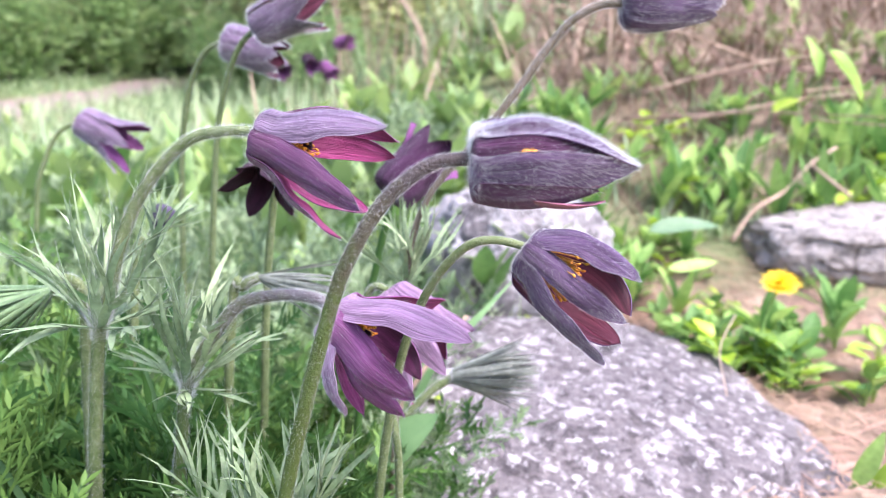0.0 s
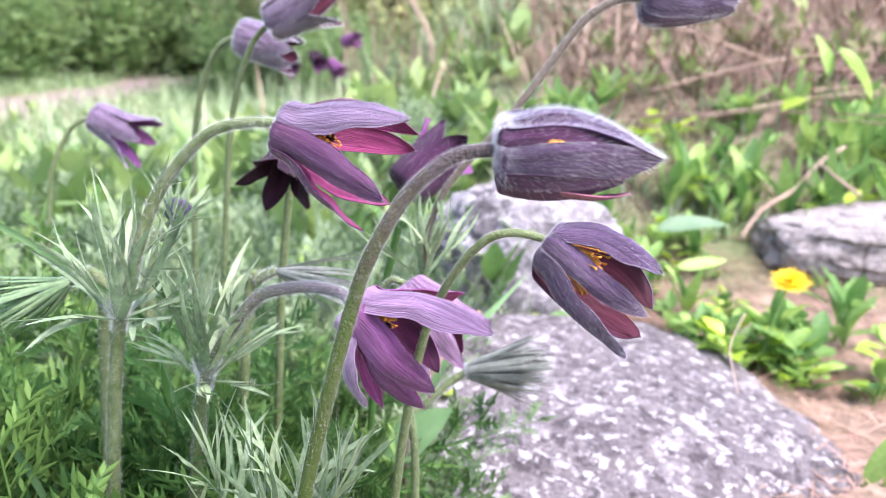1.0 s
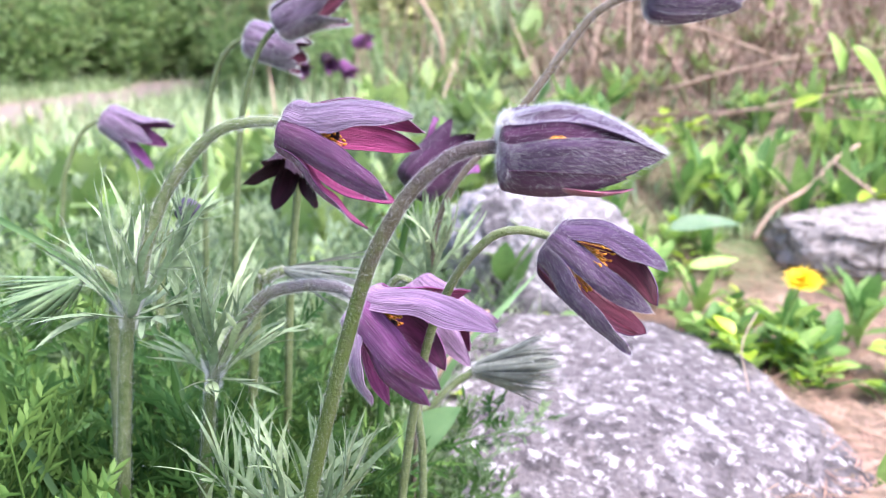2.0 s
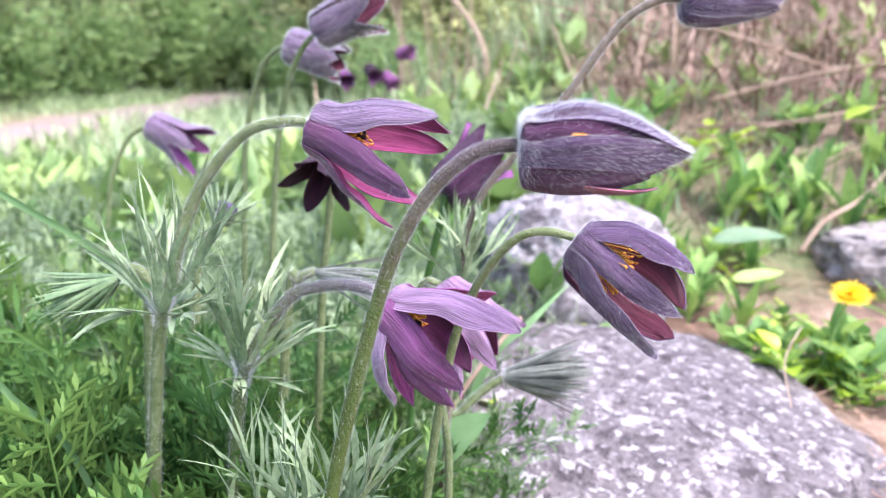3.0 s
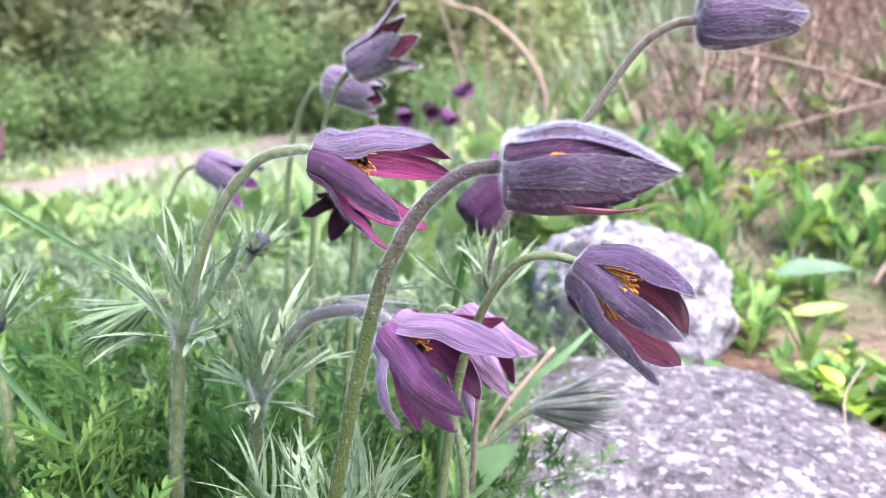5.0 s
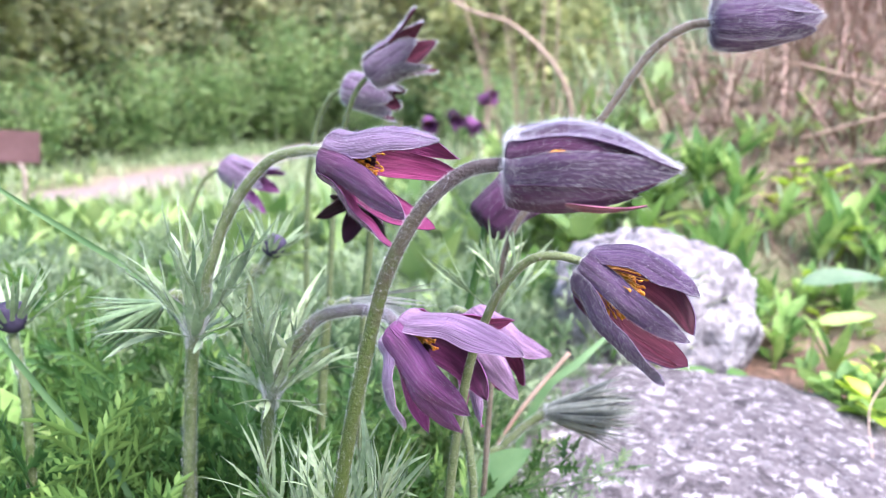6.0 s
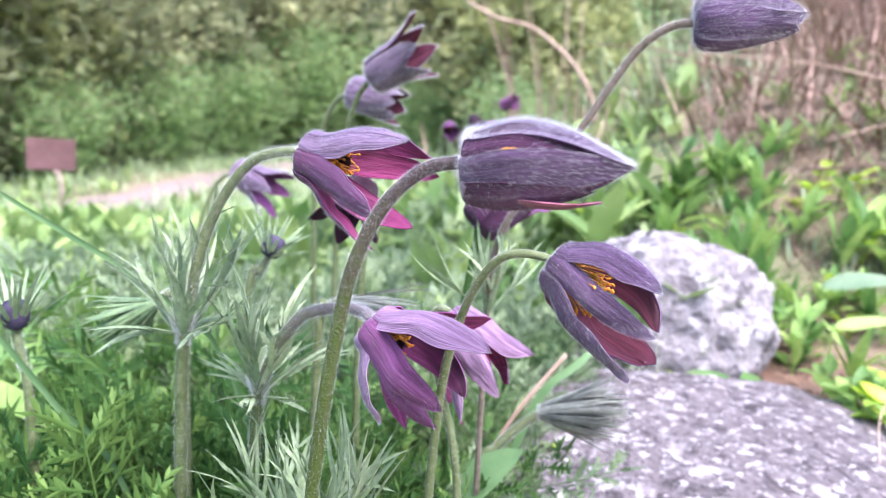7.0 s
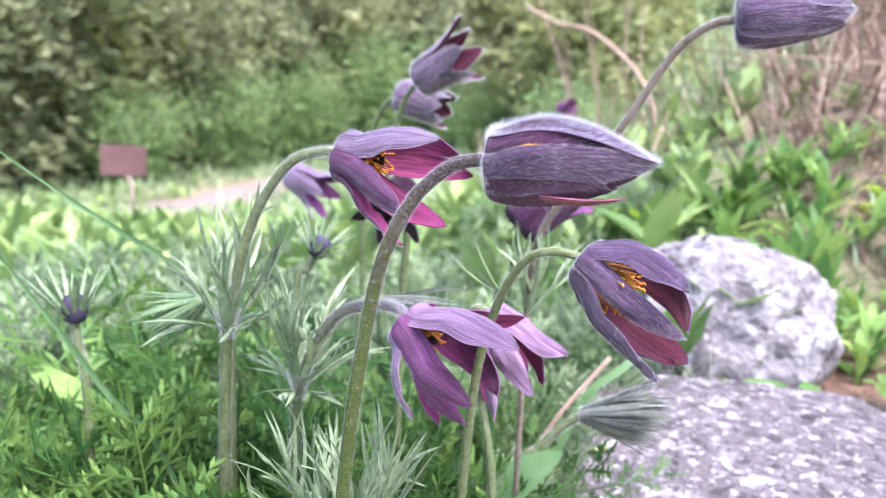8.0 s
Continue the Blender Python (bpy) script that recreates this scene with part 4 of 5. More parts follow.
furry_bud([(-0.008, 0.386, 0.121), (-0.020, 0.385, 0.112), (-0.031, 0.383, 0.100), (-0.041, 0.381, 0.085), (-0.055, 0.38, -0.005)],
          (0.047, -0.002, 0.008), 0.042, 0.0050, "furry silver-green bud closed like a brush", 31, mat="bract_grey", core="bract_grey", count=230, hairs=80, open_=15)
furry_bud([(-0.246, 0.279, 0.168), (-0.243, 0.279, 0.152), (-0.240, 0.279, 0.135), (-0.238, 0.28, -0.005)], (0.05, 0, 1), 0.036, 0.0065, "young furry bud with a dark tip above feathery leaves", 32, open_=32)
furry_bud([(-0.167, 0.379, 0.196), (-0.171, 0.377, 0.188), (-0.177, 0.374, 0.171), (-0.185, 0.37, -0.005)], (0.5, 0, 0.9), 0.030, 0.0065, "young dark violet bud among silvery bracts", 33, open_=40)
furry_bud([(-0.172, 0.290, 0.186), (-0.166, 0.291, 0.190), (-0.160, 0.292, 0.182), (-0.162, 0.294, 0.15), (-0.165, 0.296, -0.005)], (-0.03, -0.006, -0.017), 0.034, 0.006, "drooping furry grey-green bud", 34, mat="bract_dark", count=110, core="", open_=21, hairs=60)
furry_bud([(-0.098, 0.330, 0.185), (-0.106, 0.331, 0.180), (-0.112, 0.332, 0.165), (-0.12, 0.333, -0.005)], (0.045, 0, -0.006), 0.042, 0.006, "pale woolly bud lying sideways", 35, mat="bract_grey", count=30, core="", open_=18, hairs=140)

# loose silvery leaves low in front
ob = thing("leaf_tuft", (-0.065, 0.235, 0.0), "tuft of silvery green forked leaves low in front", "plant")
rng = random.Random(41)
for at_, n, ln in (((-0.070, 0.236, 0.108), 7, 0.066), ((-0.058, 0.240, 0.108), 6, 0.056), ((-0.090, 0.244, 0.104), 6, 0.06)):
    whorl(ob, at_, (0.1, 0, 1), n, ln, 0.0024, rng, lo=26, hi=78, name="leaf", mat="bract", hairs=450, lobes=4, fan=30, bend=-0.08, split=0.42)
f = Form()
tube(f, smooth_line([(-0.070, 0.236, 0.11), (-0.068, 0.237, 0.06), (-0.066, 0.238, -0.005)], 10), 0.0022, 8)
part("stem", f, MAT["stem_grey"], ob)


# ---- feathery leaves ----
def feather(f, base, d, up, length, rng, pairs=8, width=0.0021):
    """A twice-cut leaf: a rib with side ribs that carry narrow lobes."""
    d, up = Vector(d).normalized(), Vector(up)
    up = (up - d * up.dot(d)).normalized()
    side = d.cross(up)
    sag = rng.uniform(-0.45, 0.1)
    mid = lambda t: Vector(base) + d * (length * t) + up * (sag * length * t * t)
    tube(f, [mid(t) for t in (0, 0.25, 0.5, 0.75, 1.0)], lambda t: 0.0007 * (1 - 0.6 * t), 4, cap=False)
    for k in range(pairs):
        t = 0.34 + 0.62 * k / (pairs - 1)
        for sg in (-1, 1):
            p = mid(t + rng.uniform(-0.03, 0.03))
            l2 = length * 0.30 * (1.1 - 0.8 * (t - 0.3)) * rng.uniform(0.6, 1.2)
            d2 = (d * rng.uniform(0.4, 1.0) + side * sg * rng.uniform(0.6, 1.1) + up * rng.uniform(-0.4, 0.7)).normalized()
            u2 = (up + side * rng.uniform(-0.6, 0.6)).normalized()
            blade(f, p, d2, u2, l2, width * 0.8, rng.uniform(-0.1, 0.3), 0.3, 3, shape=1.3)
            for j in range(4):
                q = p + d2 * (l2 * (0.25 + 0.18 * j + rng.uniform(-0.05, 0.05)))
                for s2 in (-1, 1):
                    d3 = (d2 * 0.9 + d2.cross(u2) * (s2 * rng.uniform(0.4, 0.9)) + u2 * rng.uniform(-0.3, 0.5)).normalized()
                    blade(f, q, d3, u2, l2 * rng.uniform(0.22, 0.42), width * rng.uniform(0.7, 1.0), rng.uniform(-0.1, 0.3), 0.3, 2, shape=1.6)
    blade(f, mid(1.0), d, up, length * 0.15, width, 0, 0.3, 2)


def leaf_clump(seed, count, length, mat, lo=25, hi=85):
    rng = random.Random(seed)
    ob = thing("feathery_plant", (0, 0, 0), "clump of finely cut green pasque flower leaves", "plant", "feathery leaf clumps")
    for k in range(count):
        w, e = 2 * math.pi * (k + rng.random() * 0.6) / count, radians(rng.uniform(lo, hi))
        d = Vector((math.cos(w) * math.cos(e), math.sin(w) * math.cos(e), math.sin(e)))
        f = Form()
        feather(f, d * 0.004, d, Vector((0, 0, 1)) - d * 0.2, length * rng.uniform(0.6, 1.15), rng)
        part("leaf", f, mat, ob)
    return ob


ob = thing("feathery_leaf", (-0.055, 0.40, 0.0), "finely cut green leaf reaching over the rock", "plant")
rng = random.Random(56)
for root, tip in (((-0.050, 0.395, 0.062), (0.035, 0.405, 0.082)), ((-0.055, 0.40, 0.060), (-0.005, 0.395, 0.105)), ((-0.060, 0.40, 0.050), (0.010, 0.385, 0.060))):
    f = Form()
    d = Vector(tip) - Vector(root)
    tube(f, smooth_line([(-0.062, 0.402, -0.002), (-0.060, 0.401, 0.03), root], 8), 0.0009, 5, cap=False)
    feather(f, root, d, (0, -0.4, 0.9), d.length, rng, width=0.0020)
    part("leaf", f, MAT["fern_light"], ob)
clumps = [leaf_clump(51, 13, 0.080, MAT["fern"]), leaf_clump(52, 13, 0.095, MAT["fern"]), leaf_clump(53, 12, 0.085, MAT["bract"]), leaf_clump(55, 13, 0.085, MAT["fern_light"])]
rng = random.Random(54)
spots = []
for k in range(62):
    x, y = rng.uniform(-0.42, -0.03), rng.uniform(0.27, 0.62)
    spots.append((x, y, 0))
for k in range(60):
    spots.append((rng.uniform(-0.75, -0.06), rng.uniform(0.42, 0.9), rng.uniform(1.2, 1.8)))
for k in range(26):
    spots.append((rng.uniform(-0.9, -0.1), rng.uniform(0.8, 1.4), 1.5))
spots += [(-0.055, 0.45, 0.6), (-0.09, 0.50, 1), (-0.30, 0.44, 1.7), (-0.33, 0.48, 1.9), (-0.36, 0.46, 1.8), (-0.28, 0.50, 1.8), (-0.39, 0.52, 1.9), (-0.25, 0.245, 1.1), (-0.22, 0.235, 1.1), (-0.28, 0.27, 1.2), (-0.21, 0.33, 1.4), (-0.24, 0.37, 1.5), (-0.20, 0.27, 1.4), (-0.17, 0.30, 1.5), (-0.14, 0.31, 1.5), (-0.19, 0.33, 1.6), (-0.23, 0.31, 1.5), (-0.10, 0.33, 1.4), (-0.08, 0.36, 1.4), (-0.10, 0.25, 0), (-0.16, 0.24, 1), (-0.20, 0.26, 0), (-0.25, 0.28, 1),
          (-0.19, 0.285, 1.5), (-0.165, 0.30, 1.6), (-0.215, 0.30, 1.7), (-0.235, 0.33, 1.5), (-0.14, 0.295, 1.4), (-0.20, 0.255, 1.3), (-0.23, 0.265, 1.4), (-0.165, 0.262, 1.2), (-0.095, 0.29, 1.3), (-0.31, 0.40, 1.8), (-0.24, 0.34, 1.8), (-0.18, 0.34, 1.7), (-0.13, 0.35, 1.6), (-0.34, 0.44, 1.8)]
for k, (x, y, big) in enumerate(spots):
    src = clumps[k if k < 4 else 2 + k % 2 if y > 0.46 else (0, 1, 3)[k % 3] if y > 0.36 else k % 2]
    m = pose(x, y, height(x, y) - 0.003, rng.uniform(-12, 12), rng.uniform(-12, 12), rng.uniform(0, 360))
    if k < 4:
        src.matrix_world = m
    else:
        copy_thing(src, m).scale = (min(1.85, big) if big else 1.0,) * 3


# ---- weeds with oval leaves ----
def oval_leaf(f, base, d, up, length, width, rng):
    d, up = Vector(d).normalized(), Vector(up)
    up = (up - d * up.dot(d)).normalized()
    side = d.cross(up)
    nu, verts, faces, uvs = 8, [], [], []
    bend, seed = rng.uniform(-0.35, 0.05), rng.random() * 9
    for i in range(nu + 1):
        t = i / nu
        w = 0.5 * width * (math.sin(math.pi * min(1.0, t ** 0.8)) ** 0.75 if 0 < t < 1 else 0.06)
        p = Vector(base) + d * (length * t) + up * (bend * length * t * t)
        for j in (-1, -0.5, 0, 0.5, 1):
            verts.append(p + side * (w * j) + up * (0.28 * w * abs(j) + 0.06 * w * math.sin(t * 11 + seed) * j))
            uvs.append((t, 0.5 + j / 2))
    for i in range(nu):
        for j in range(4):
            faces.append((i * 5 + j, i * 5 + j + 1, i * 5 + j + 6, i * 5 + j + 5))
    f.add(verts, faces, uvs)


def weed(seed, count, length, width, mat, label, lo=15, hi=65, tall=0.03):
    rng = random.Random(seed)
    ob = thing("weed", (0, 0, 0), label, "plant", "weeds")
    for k in range(count):
        w, e = 2 * math.pi * (k * 0.38 + rng.random() * 0.15), radians(rng.uniform(lo, hi))
        d = Vector((math.cos(w) * math.cos(e), math.sin(w) * math.cos(e), math.sin(e)))
        z = tall * rng.random()
        root = Vector((0, 0, 0))
        q = Vector((d.x * 0.012, d.y * 0.012, z))
        f = Form()
        tube(f, [root, root.lerp(q, 0.6) + Vector((0, 0, 0.002)), q, q + d * 0.003], 0.0008, 5, cap=False)
        oval_leaf(f, q, d, Vector((0, 0, 1)), length * rng.uniform(0.6, 1.2), width * rng.uniform(0.8, 1.15), rng)
        part("leaf", f, mat, ob)
    return ob


kinds = [weed(61, 8, 0.035, 0.020, MAT["weed"], "low weed with oval mid-green leaves", tall=0.035),
         weed(62, 7, 0.055, 0.017, MAT["weed"], "weed with long pointed green leaves", lo=30, hi=75, tall=0.05),
         weed(63, 7, 0.032, 0.018, MAT["weed_yellow"], "low weed with yellow-green oval leaves", tall=0.04),
         weed(64, 8, 0.075, 0.019, MAT["weed"], "tall weed with long green leaves", lo=45, hi=80, tall=0.06)]
rng = random.Random(65)
weeds = []
for k in range(24):
    weeds.append((0.29 + rng.gauss(0, 0.055), 0.73 + rng.gauss(0, 0.035), rng.choice((0, 0, 0, 1, 2)), rng.uniform(0.8, 1.1)))
for k in range(100):
    x, y = rng.uniform(0.05, 0.95), 1.08 + 0.32 * rng.random() ** 1.5
    weeds.append((x, y, rng.choice((1, 1, 1, 2, 3, 3)), rng.uniform(0.8, 1.25)))
for k in range(22):
    weeds.append((rng.uniform(0.16, 0.30), rng.uniform(0.86, 1.08), rng.choice((1, 0, 3, 2)), 0.75))
for k in range(26):
    weeds.append((rng.uniform(0.19, 0.55), rng.uniform(0.60, 1.0), rng.choice((0, 0, 2)), rng.uniform(0.25, 0.5)))
for k in range(24):
    weeds.append((rng.uniform(-0.55, -0.2), rng.uniform(0.5, 0.8), rng.choice((0, 2)), rng.uniform(0.9, 1.2)))
for k in range(75):
    y = rng.uniform(0.75, 1.5)
    weeds.append((rng.uniform(-0.75 * y - 0.1, 0.10), y, rng.choice((0, 1, 1, 2, 3)), rng.uniform(0.8, 1.25)))
for k in range(30):
    y = rng.uniform(0.40, 0.64)
    weeds.append((rng.uniform(-0.62 * y, -0.2 * y), y, 0, rng.uniform(0.9, 1.4)))
weeds += [(0.36, 0.66, 0, 0.8), (0.47, 0.83, 0, 0.8), (0.50, 0.80, 0, 0.9), (-0.03, 0.56, 2, 0.8), (0.02, 0.60, 0, 0.7)]
for k, (x, y, kind, s) in enumerate(weeds):
    m = pose(x, y, height(x, y) - 0.002, rng.uniform(-14, 14), rng.uniform(-14, 14), rng.uniform(0, 360))
    copy = copy_thing(kinds[kind], m)
    copy.scale = (s, s, s)
for k, ob in enumerate(kinds):
    x, y = ((0.24, 0.74), (0.20, 0.92), (0.30, 0.70), (0.16, 1.06))[k]
    ob.location = (x, y, height(x, y) - 0.002)


def weed_carpet(count, place, mat, seed, lo, hi):
    """Leafy undergrowth too dense to tell apart, as one mesh."""
    rng = random.Random(seed)
    f = Form()
    for _ in range(count):
        x, y, s = place(rng)
        g = height(x, y)
        tall = rng.uniform(0.01, 0.09) * s
        for k in range(7):
            w, e = rng.uniform(0, 2 * math.pi), radians(rng.uniform(lo, hi))
            d = Vector((math.cos(w) * math.cos(e), math.sin(w) * math.cos(e), math.sin(e)))
            p = Vector((x + d.x * 0.012 * s, y + d.y * 0.012 * s, g + tall * rng.random()))
            ln = s * rng.uniform(0.035, 0.085)
            blade(f, p, d, (0, 0, 1.0), ln, ln * rng.uniform(0.3, 0.5), -0.15, 0.25, 4, shape=0.8)
    return solo("undergrowth", f, mat, "leafy green undergrowth between the flowers and the path", "plants", "stuff")


def near_left(r):
    y = 0.8 + 1.6 * r.random()
    return r.uniform(-1.2 * y - 0.1, 0.08), y, r.uniform(0.9, 1.4)


def far_left(r):
    y = r.uniform(1.2, 4.5)
    x = r.uniform(-1.35 * y, -0.2 * y)
    while abs(x - path_middle(y)) < 0.45 * r.random() ** 0.2:
        x = r.uniform(-1.35 * y, -0.2 * y)
    return x, y, r.uniform(0.6, 1.1) if y > 1.8 else r.uniform(1.0, 1.5)


weed_carpet(430, near_left, MAT["weed_joined"], 66, 10, 75)
weed_carpet(660, far_left, MAT["weed_joined"], 67, 10, 75)
weed_carpet(90, lambda r: (r.uniform(0.1, 1.4), r.uniform(1.25, 2.1), r.uniform(0.6, 0.9)), MAT["weed_joined"], 68, 10, 75)


def single_leaf(base, tip, width, mat, label, seed):
    base, tip = Vector(base), Vector(tip)
    g = Vector((base.x - 0.004, base.y + 0.004, height(base.x, base.y) - 0.002))
    ob = thing("leafy_shoot", g, label, "plant", "single shoots")
    f = Form()
    tube(f, smooth_line([g, g.lerp(base, 0.5), base, base.lerp(tip, 0.06)], 8), 0.0010, 6)
    part("stalk", f, MAT["weed"], ob)
    f = Form()
    oval_leaf(f, base, tip - base, (0.1, -0.5, 0.9), (tip - base).length, width, random.Random(seed))
    part("leaf", f, mat, ob)


single_leaf((0.225, 0.985, 0.105), (0.312, 0.983, 0.137), 0.030, MAT["weed_grey"], "broad grey-green leaf standing over the soil", 1)
single_leaf((0.205, 0.79, 0.098), (0.260, 0.801, 0.106), 0.018, MAT["weed"], "bright green pointed leaf over the soil", 2)
single_leaf((0.125, 0.755, 0.055), (0.150, 0.705, 0.025), 0.026, MAT["weed"], "pale green oval leaf at the edge of the rock", 3)
single_leaf((0.066, 0.755, 0.040), (0.112, 0.765, 0.055), 0.016, MAT["weed"], "pointed green leaf between two rocks", 4)
single_leaf((0.035, 0.74, 0.035), (0.058, 0.745, 0.052), 0.018, MAT["weed"], "small green leaf between two rocks", 5)
single_leaf((-0.052, 0.368, 0.072), (-0.016, 0.374, 0.104), 0.024, MAT["blade"], "broad green leaf beside the rock", 6)
single_leaf((-0.345, 0.330, 0.122), (-0.258, 0.318, 0.107), 0.015, MAT["weed"], "yellow-green leaf among the feathery leaves", 10)
single_leaf((0.275, 0.50, 0.012), (0.285, 0.49, 0.055), 0.014, MAT["weed"], "small green shoot beside the rock", 11)
single_leaf((0.290, 0.505, 0.01), (0.310, 0.49, 0.045), 0.014, MAT["weed_yellow"], "small yellow-green shoot beside the rock", 12)
single_leaf((0.478, 1.112, 0.357), (0.534, 1.081, 0.298), 0.036, MAT["weed_yellow"], "large yellow-green leaf on the bank", 7)
single_leaf((0.467, 1.102, 0.314), (0.453, 1.093, 0.373), 0.030, MAT["weed"], "large green leaf on the bank", 8)
single_leaf((0.415, 1.121, 0.267), (0.444, 1.106, 0.289), 0.026, MAT["weed_yellow"], "yellow-green leaf on the bank", 9)


# ---- grass, litter, thatch ----
def strands(name, count, place, length, width, mat, label, category, seed, lo, hi, bend=0.0, droop=0.3, seg=4, lift=0.0):
    rng = random.Random(seed)
    f = Form()
    for _ in range(count):
        x, y = place(rng)
        w, e = rng.uniform(0, 2 * math.pi), radians(rng.uniform(lo, hi))
        d = Vector((math.cos(w) * math.cos(e), math.sin(w) * math.cos(e), math.sin(e)))
        blade(f, (x, y, height(x, y) + rng.uniform(0, lift)), d, Vector((0, 0, 1)) if abs(d.z) < 0.95 else Vector((1, 0, 0)), length * rng.uniform(0.4, 1.2),
              width * rng.uniform(0.6, 1.3), bend, 0.3, seg, droop=droop * rng.uniform(0.2, 1.3))
    return solo(name, f, mat, label, category, "stuff")


strands("grass", 700, lambda r: (r.uniform(0.1, 1.1), 1.08 + 0.5 * r.random() ** 1.6), 0.075, 0.006, MAT["grass"], "bright green grass along the bank", "grass", 71, 45, 88)


def left_place(r):
    y = 0.7 + 2.4 * r.random() ** 1.3
    return r.uniform(-1.25 * y - 0.15, 0.05), y


strands("grass", 4200, left_place, 0.10, 0.005, MAT["grass"], "pale green meadow grass between the plants", "grass", 72, 40, 85)


def far_place(r):
    y = r.uniform(2.6, 9.0)
    x = r.uniform(-5, -0.3)
    while abs(x - path_middle(y)) < 0.42 * r.random() ** 0.35:
        x = r.uniform(-5, -0.3)
    return x, y


strands("grass", 2600, lambda r: (r.uniform(-1.3, 0.25), r.uniform(1.9, 4.6)), 0.34, 0.007, MAT["grass"], "tall pale green grass on the edge of the bank", "grass", 78, 55, 88, droop=0.3)
strands("grass", 9000, far_place, 0.16, 0.010, MAT["grass"], "rough grass on both sides of the path", "grass", 73, 40, 85)
strands("needle_litter", 12000, lambda r: (r.uniform(0.0, 1.0), r.uniform(0.45, 1.10)), 0.06, 0.0012, MAT["needle"], "dry brown needles and straw on the soil", "litter", 74, -2, 14, droop=0.05, seg=2, lift=0.004)
strands("dry_thatch", 9000, lambda r: (r.uniform(0.05, 2.6), r.uniform(1.35, 3.8)), 0.20, 0.004, MAT["thatch"], "tangle of dry brown stalks on the bank", "dry grass", 75, 0, 55, droop=0.25, seg=3, lift=0.06)
strands("dry_thatch", 3200, lambda r: (r.uniform(0.15, 1.2), r.uniform(1.12, 1.7)), 0.09, 0.0022, MAT["thatch"], "short dead stalks between the weeds", "dry grass", 77, 10, 85, droop=0.3, seg=3)
strands("dry_thatch", 1500, lambda r: (r.uniform(-0.5, 1.6), r.uniform(1.5, 3.2)), 0.30, 0.004, MAT["dry"], "tall pale dry grass stalks", "dry grass", 76, 50, 88, droop=0.2, seg=4)


# ---- dandelion ----
def dandelion(at, root):
    ob = thing("dandelion", root, "bright yellow dandelion flower on a short stalk above weeds", "flower")
    rng = random.Random(81)
    f = Form()
    tube(f, smooth_line([at, (at[0] - 0.008, at[1], at[2] - 0.03), root], 10), 0.0016, 8)
    part("stem", f, MAT["weed"], ob)
    f = Form()
    n = Vector((-0.15, -0.45, 0.9)).normalized()
    a, b = across(n)
    for ring, cnt, ln, e in ((0, 30, 0.020, 8), (1, 26, 0.016, 25), (2, 18, 0.011, 45), (3, 10, 0.007, 70)):
        for k in range(cnt):
            w = 2 * math.pi * (k + rng.random() * 0.5) / cnt
            out = a * math.cos(w) + b * math.sin(w)
            d = out * math.cos(radians(e)) + n * math.sin(radians(e))
            blade(f, Vector(at) + n * 0.0006 * ring, d, n, ln * rng.uniform(0.85, 1.1), 0.0042, 0.05, 0.2, 3, shape=0.6)
    part("floret_head", f, MAT["yellow"], ob, "yellow ray petals", kind="stuff")
    return ob


dandelion((0.293, 0.715, 0.106), (0.268, 0.703, height(0.268, 0.703)))


# ---- single straws, blades and twigs ----
def rod(name, points, r0, r1, mat, label, category):
    line = smooth_line(points, 24)
    f = Form()
    tube(f, line, lambda t: r0 + (r1 - r0) * t, 7)
    return solo(name, f, mat, label, category, at=points[-1])


rod("straw", [(-0.003, 0.438, 0.140), (-0.029, 0.423, 0.106), (-0.048, 0.411, 0.071), (-0.085, 0.39, -0.002)], 0.0014, 0.0014, MAT["dry"], "pale dry straw leaning on the rock", "straw")
rod("straw", [(0.187, 0.522, 0.066), (0.205, 0.60, 0.075), (0.235, 0.66, 0.088)], 0.0005, 0.0006, MAT["dry"], "thin dry straw over the rock edge", "straw")


def ribbon(points, width, label):
    line = smooth_line(points, 20)
    f = Form()
    verts, faces = [], []
    for k, p in enumerate(line):
        d = (line[min(k + 1, 20)] - line[max(k - 1, 0)]).normalized()
        s = d.cross(Vector((0.3, -1, 0.2))).normalized()
        w = width * 0.5 * min(1.0, 0.15 + 2.5 * k / 20)
        verts += [p - s * w, p + Vector((0, 0.0006, 0)), p + s * w]
        if k:
            a = 3 * k - 3
            faces += [(a, a + 1, a + 4, a + 3), (a + 1, a + 2, a + 5, a + 4)]
    f.add(verts, faces)
    return solo("grass_blade", f, MAT["blade"], label, "grass", at=points[-1])


ribbon([(-0.225, 0.205, 0.268), (-0.200, 0.234, 0.237), (-0.183, 0.253, 0.218), (-0.168, 0.271, 0.199), (-0.14, 0.30, 0.15), (-0.12, 0.32, -0.002)], 0.0024, "long arching green grass blade")
ribbon([(-0.240, 0.215, 0.235), (-0.216, 0.242, 0.177), (-0.201, 0.258, 0.141), (-0.187, 0.274, 0.110), (-0.16, 0.30, -0.002)], 0.003, "long arching green grass blade")
ribbon([(0.028, 0.50, 0.150), (0.002, 0.468, 0.128), (-0.024, 0.452, 0.10), (-0.06, 0.44, -0.002)], 0.005, "dark green blade leaning over the rock")
rod("dry_stalk", [(-0.475, 1.9, 0.645), (-0.396, 1.9, 0.602), (-0.317, 1.9, 0.580), (-0.246, 1.9, 0.528), (-0.189, 1.9, 0.465), (-0.15, 1.9, 0.38), (-0.13, 1.9, 0.2)], 0.005, 0.007, MAT["dry"], "arching pale dry stalk on the bank", "stalk")
rng = random.Random(83)
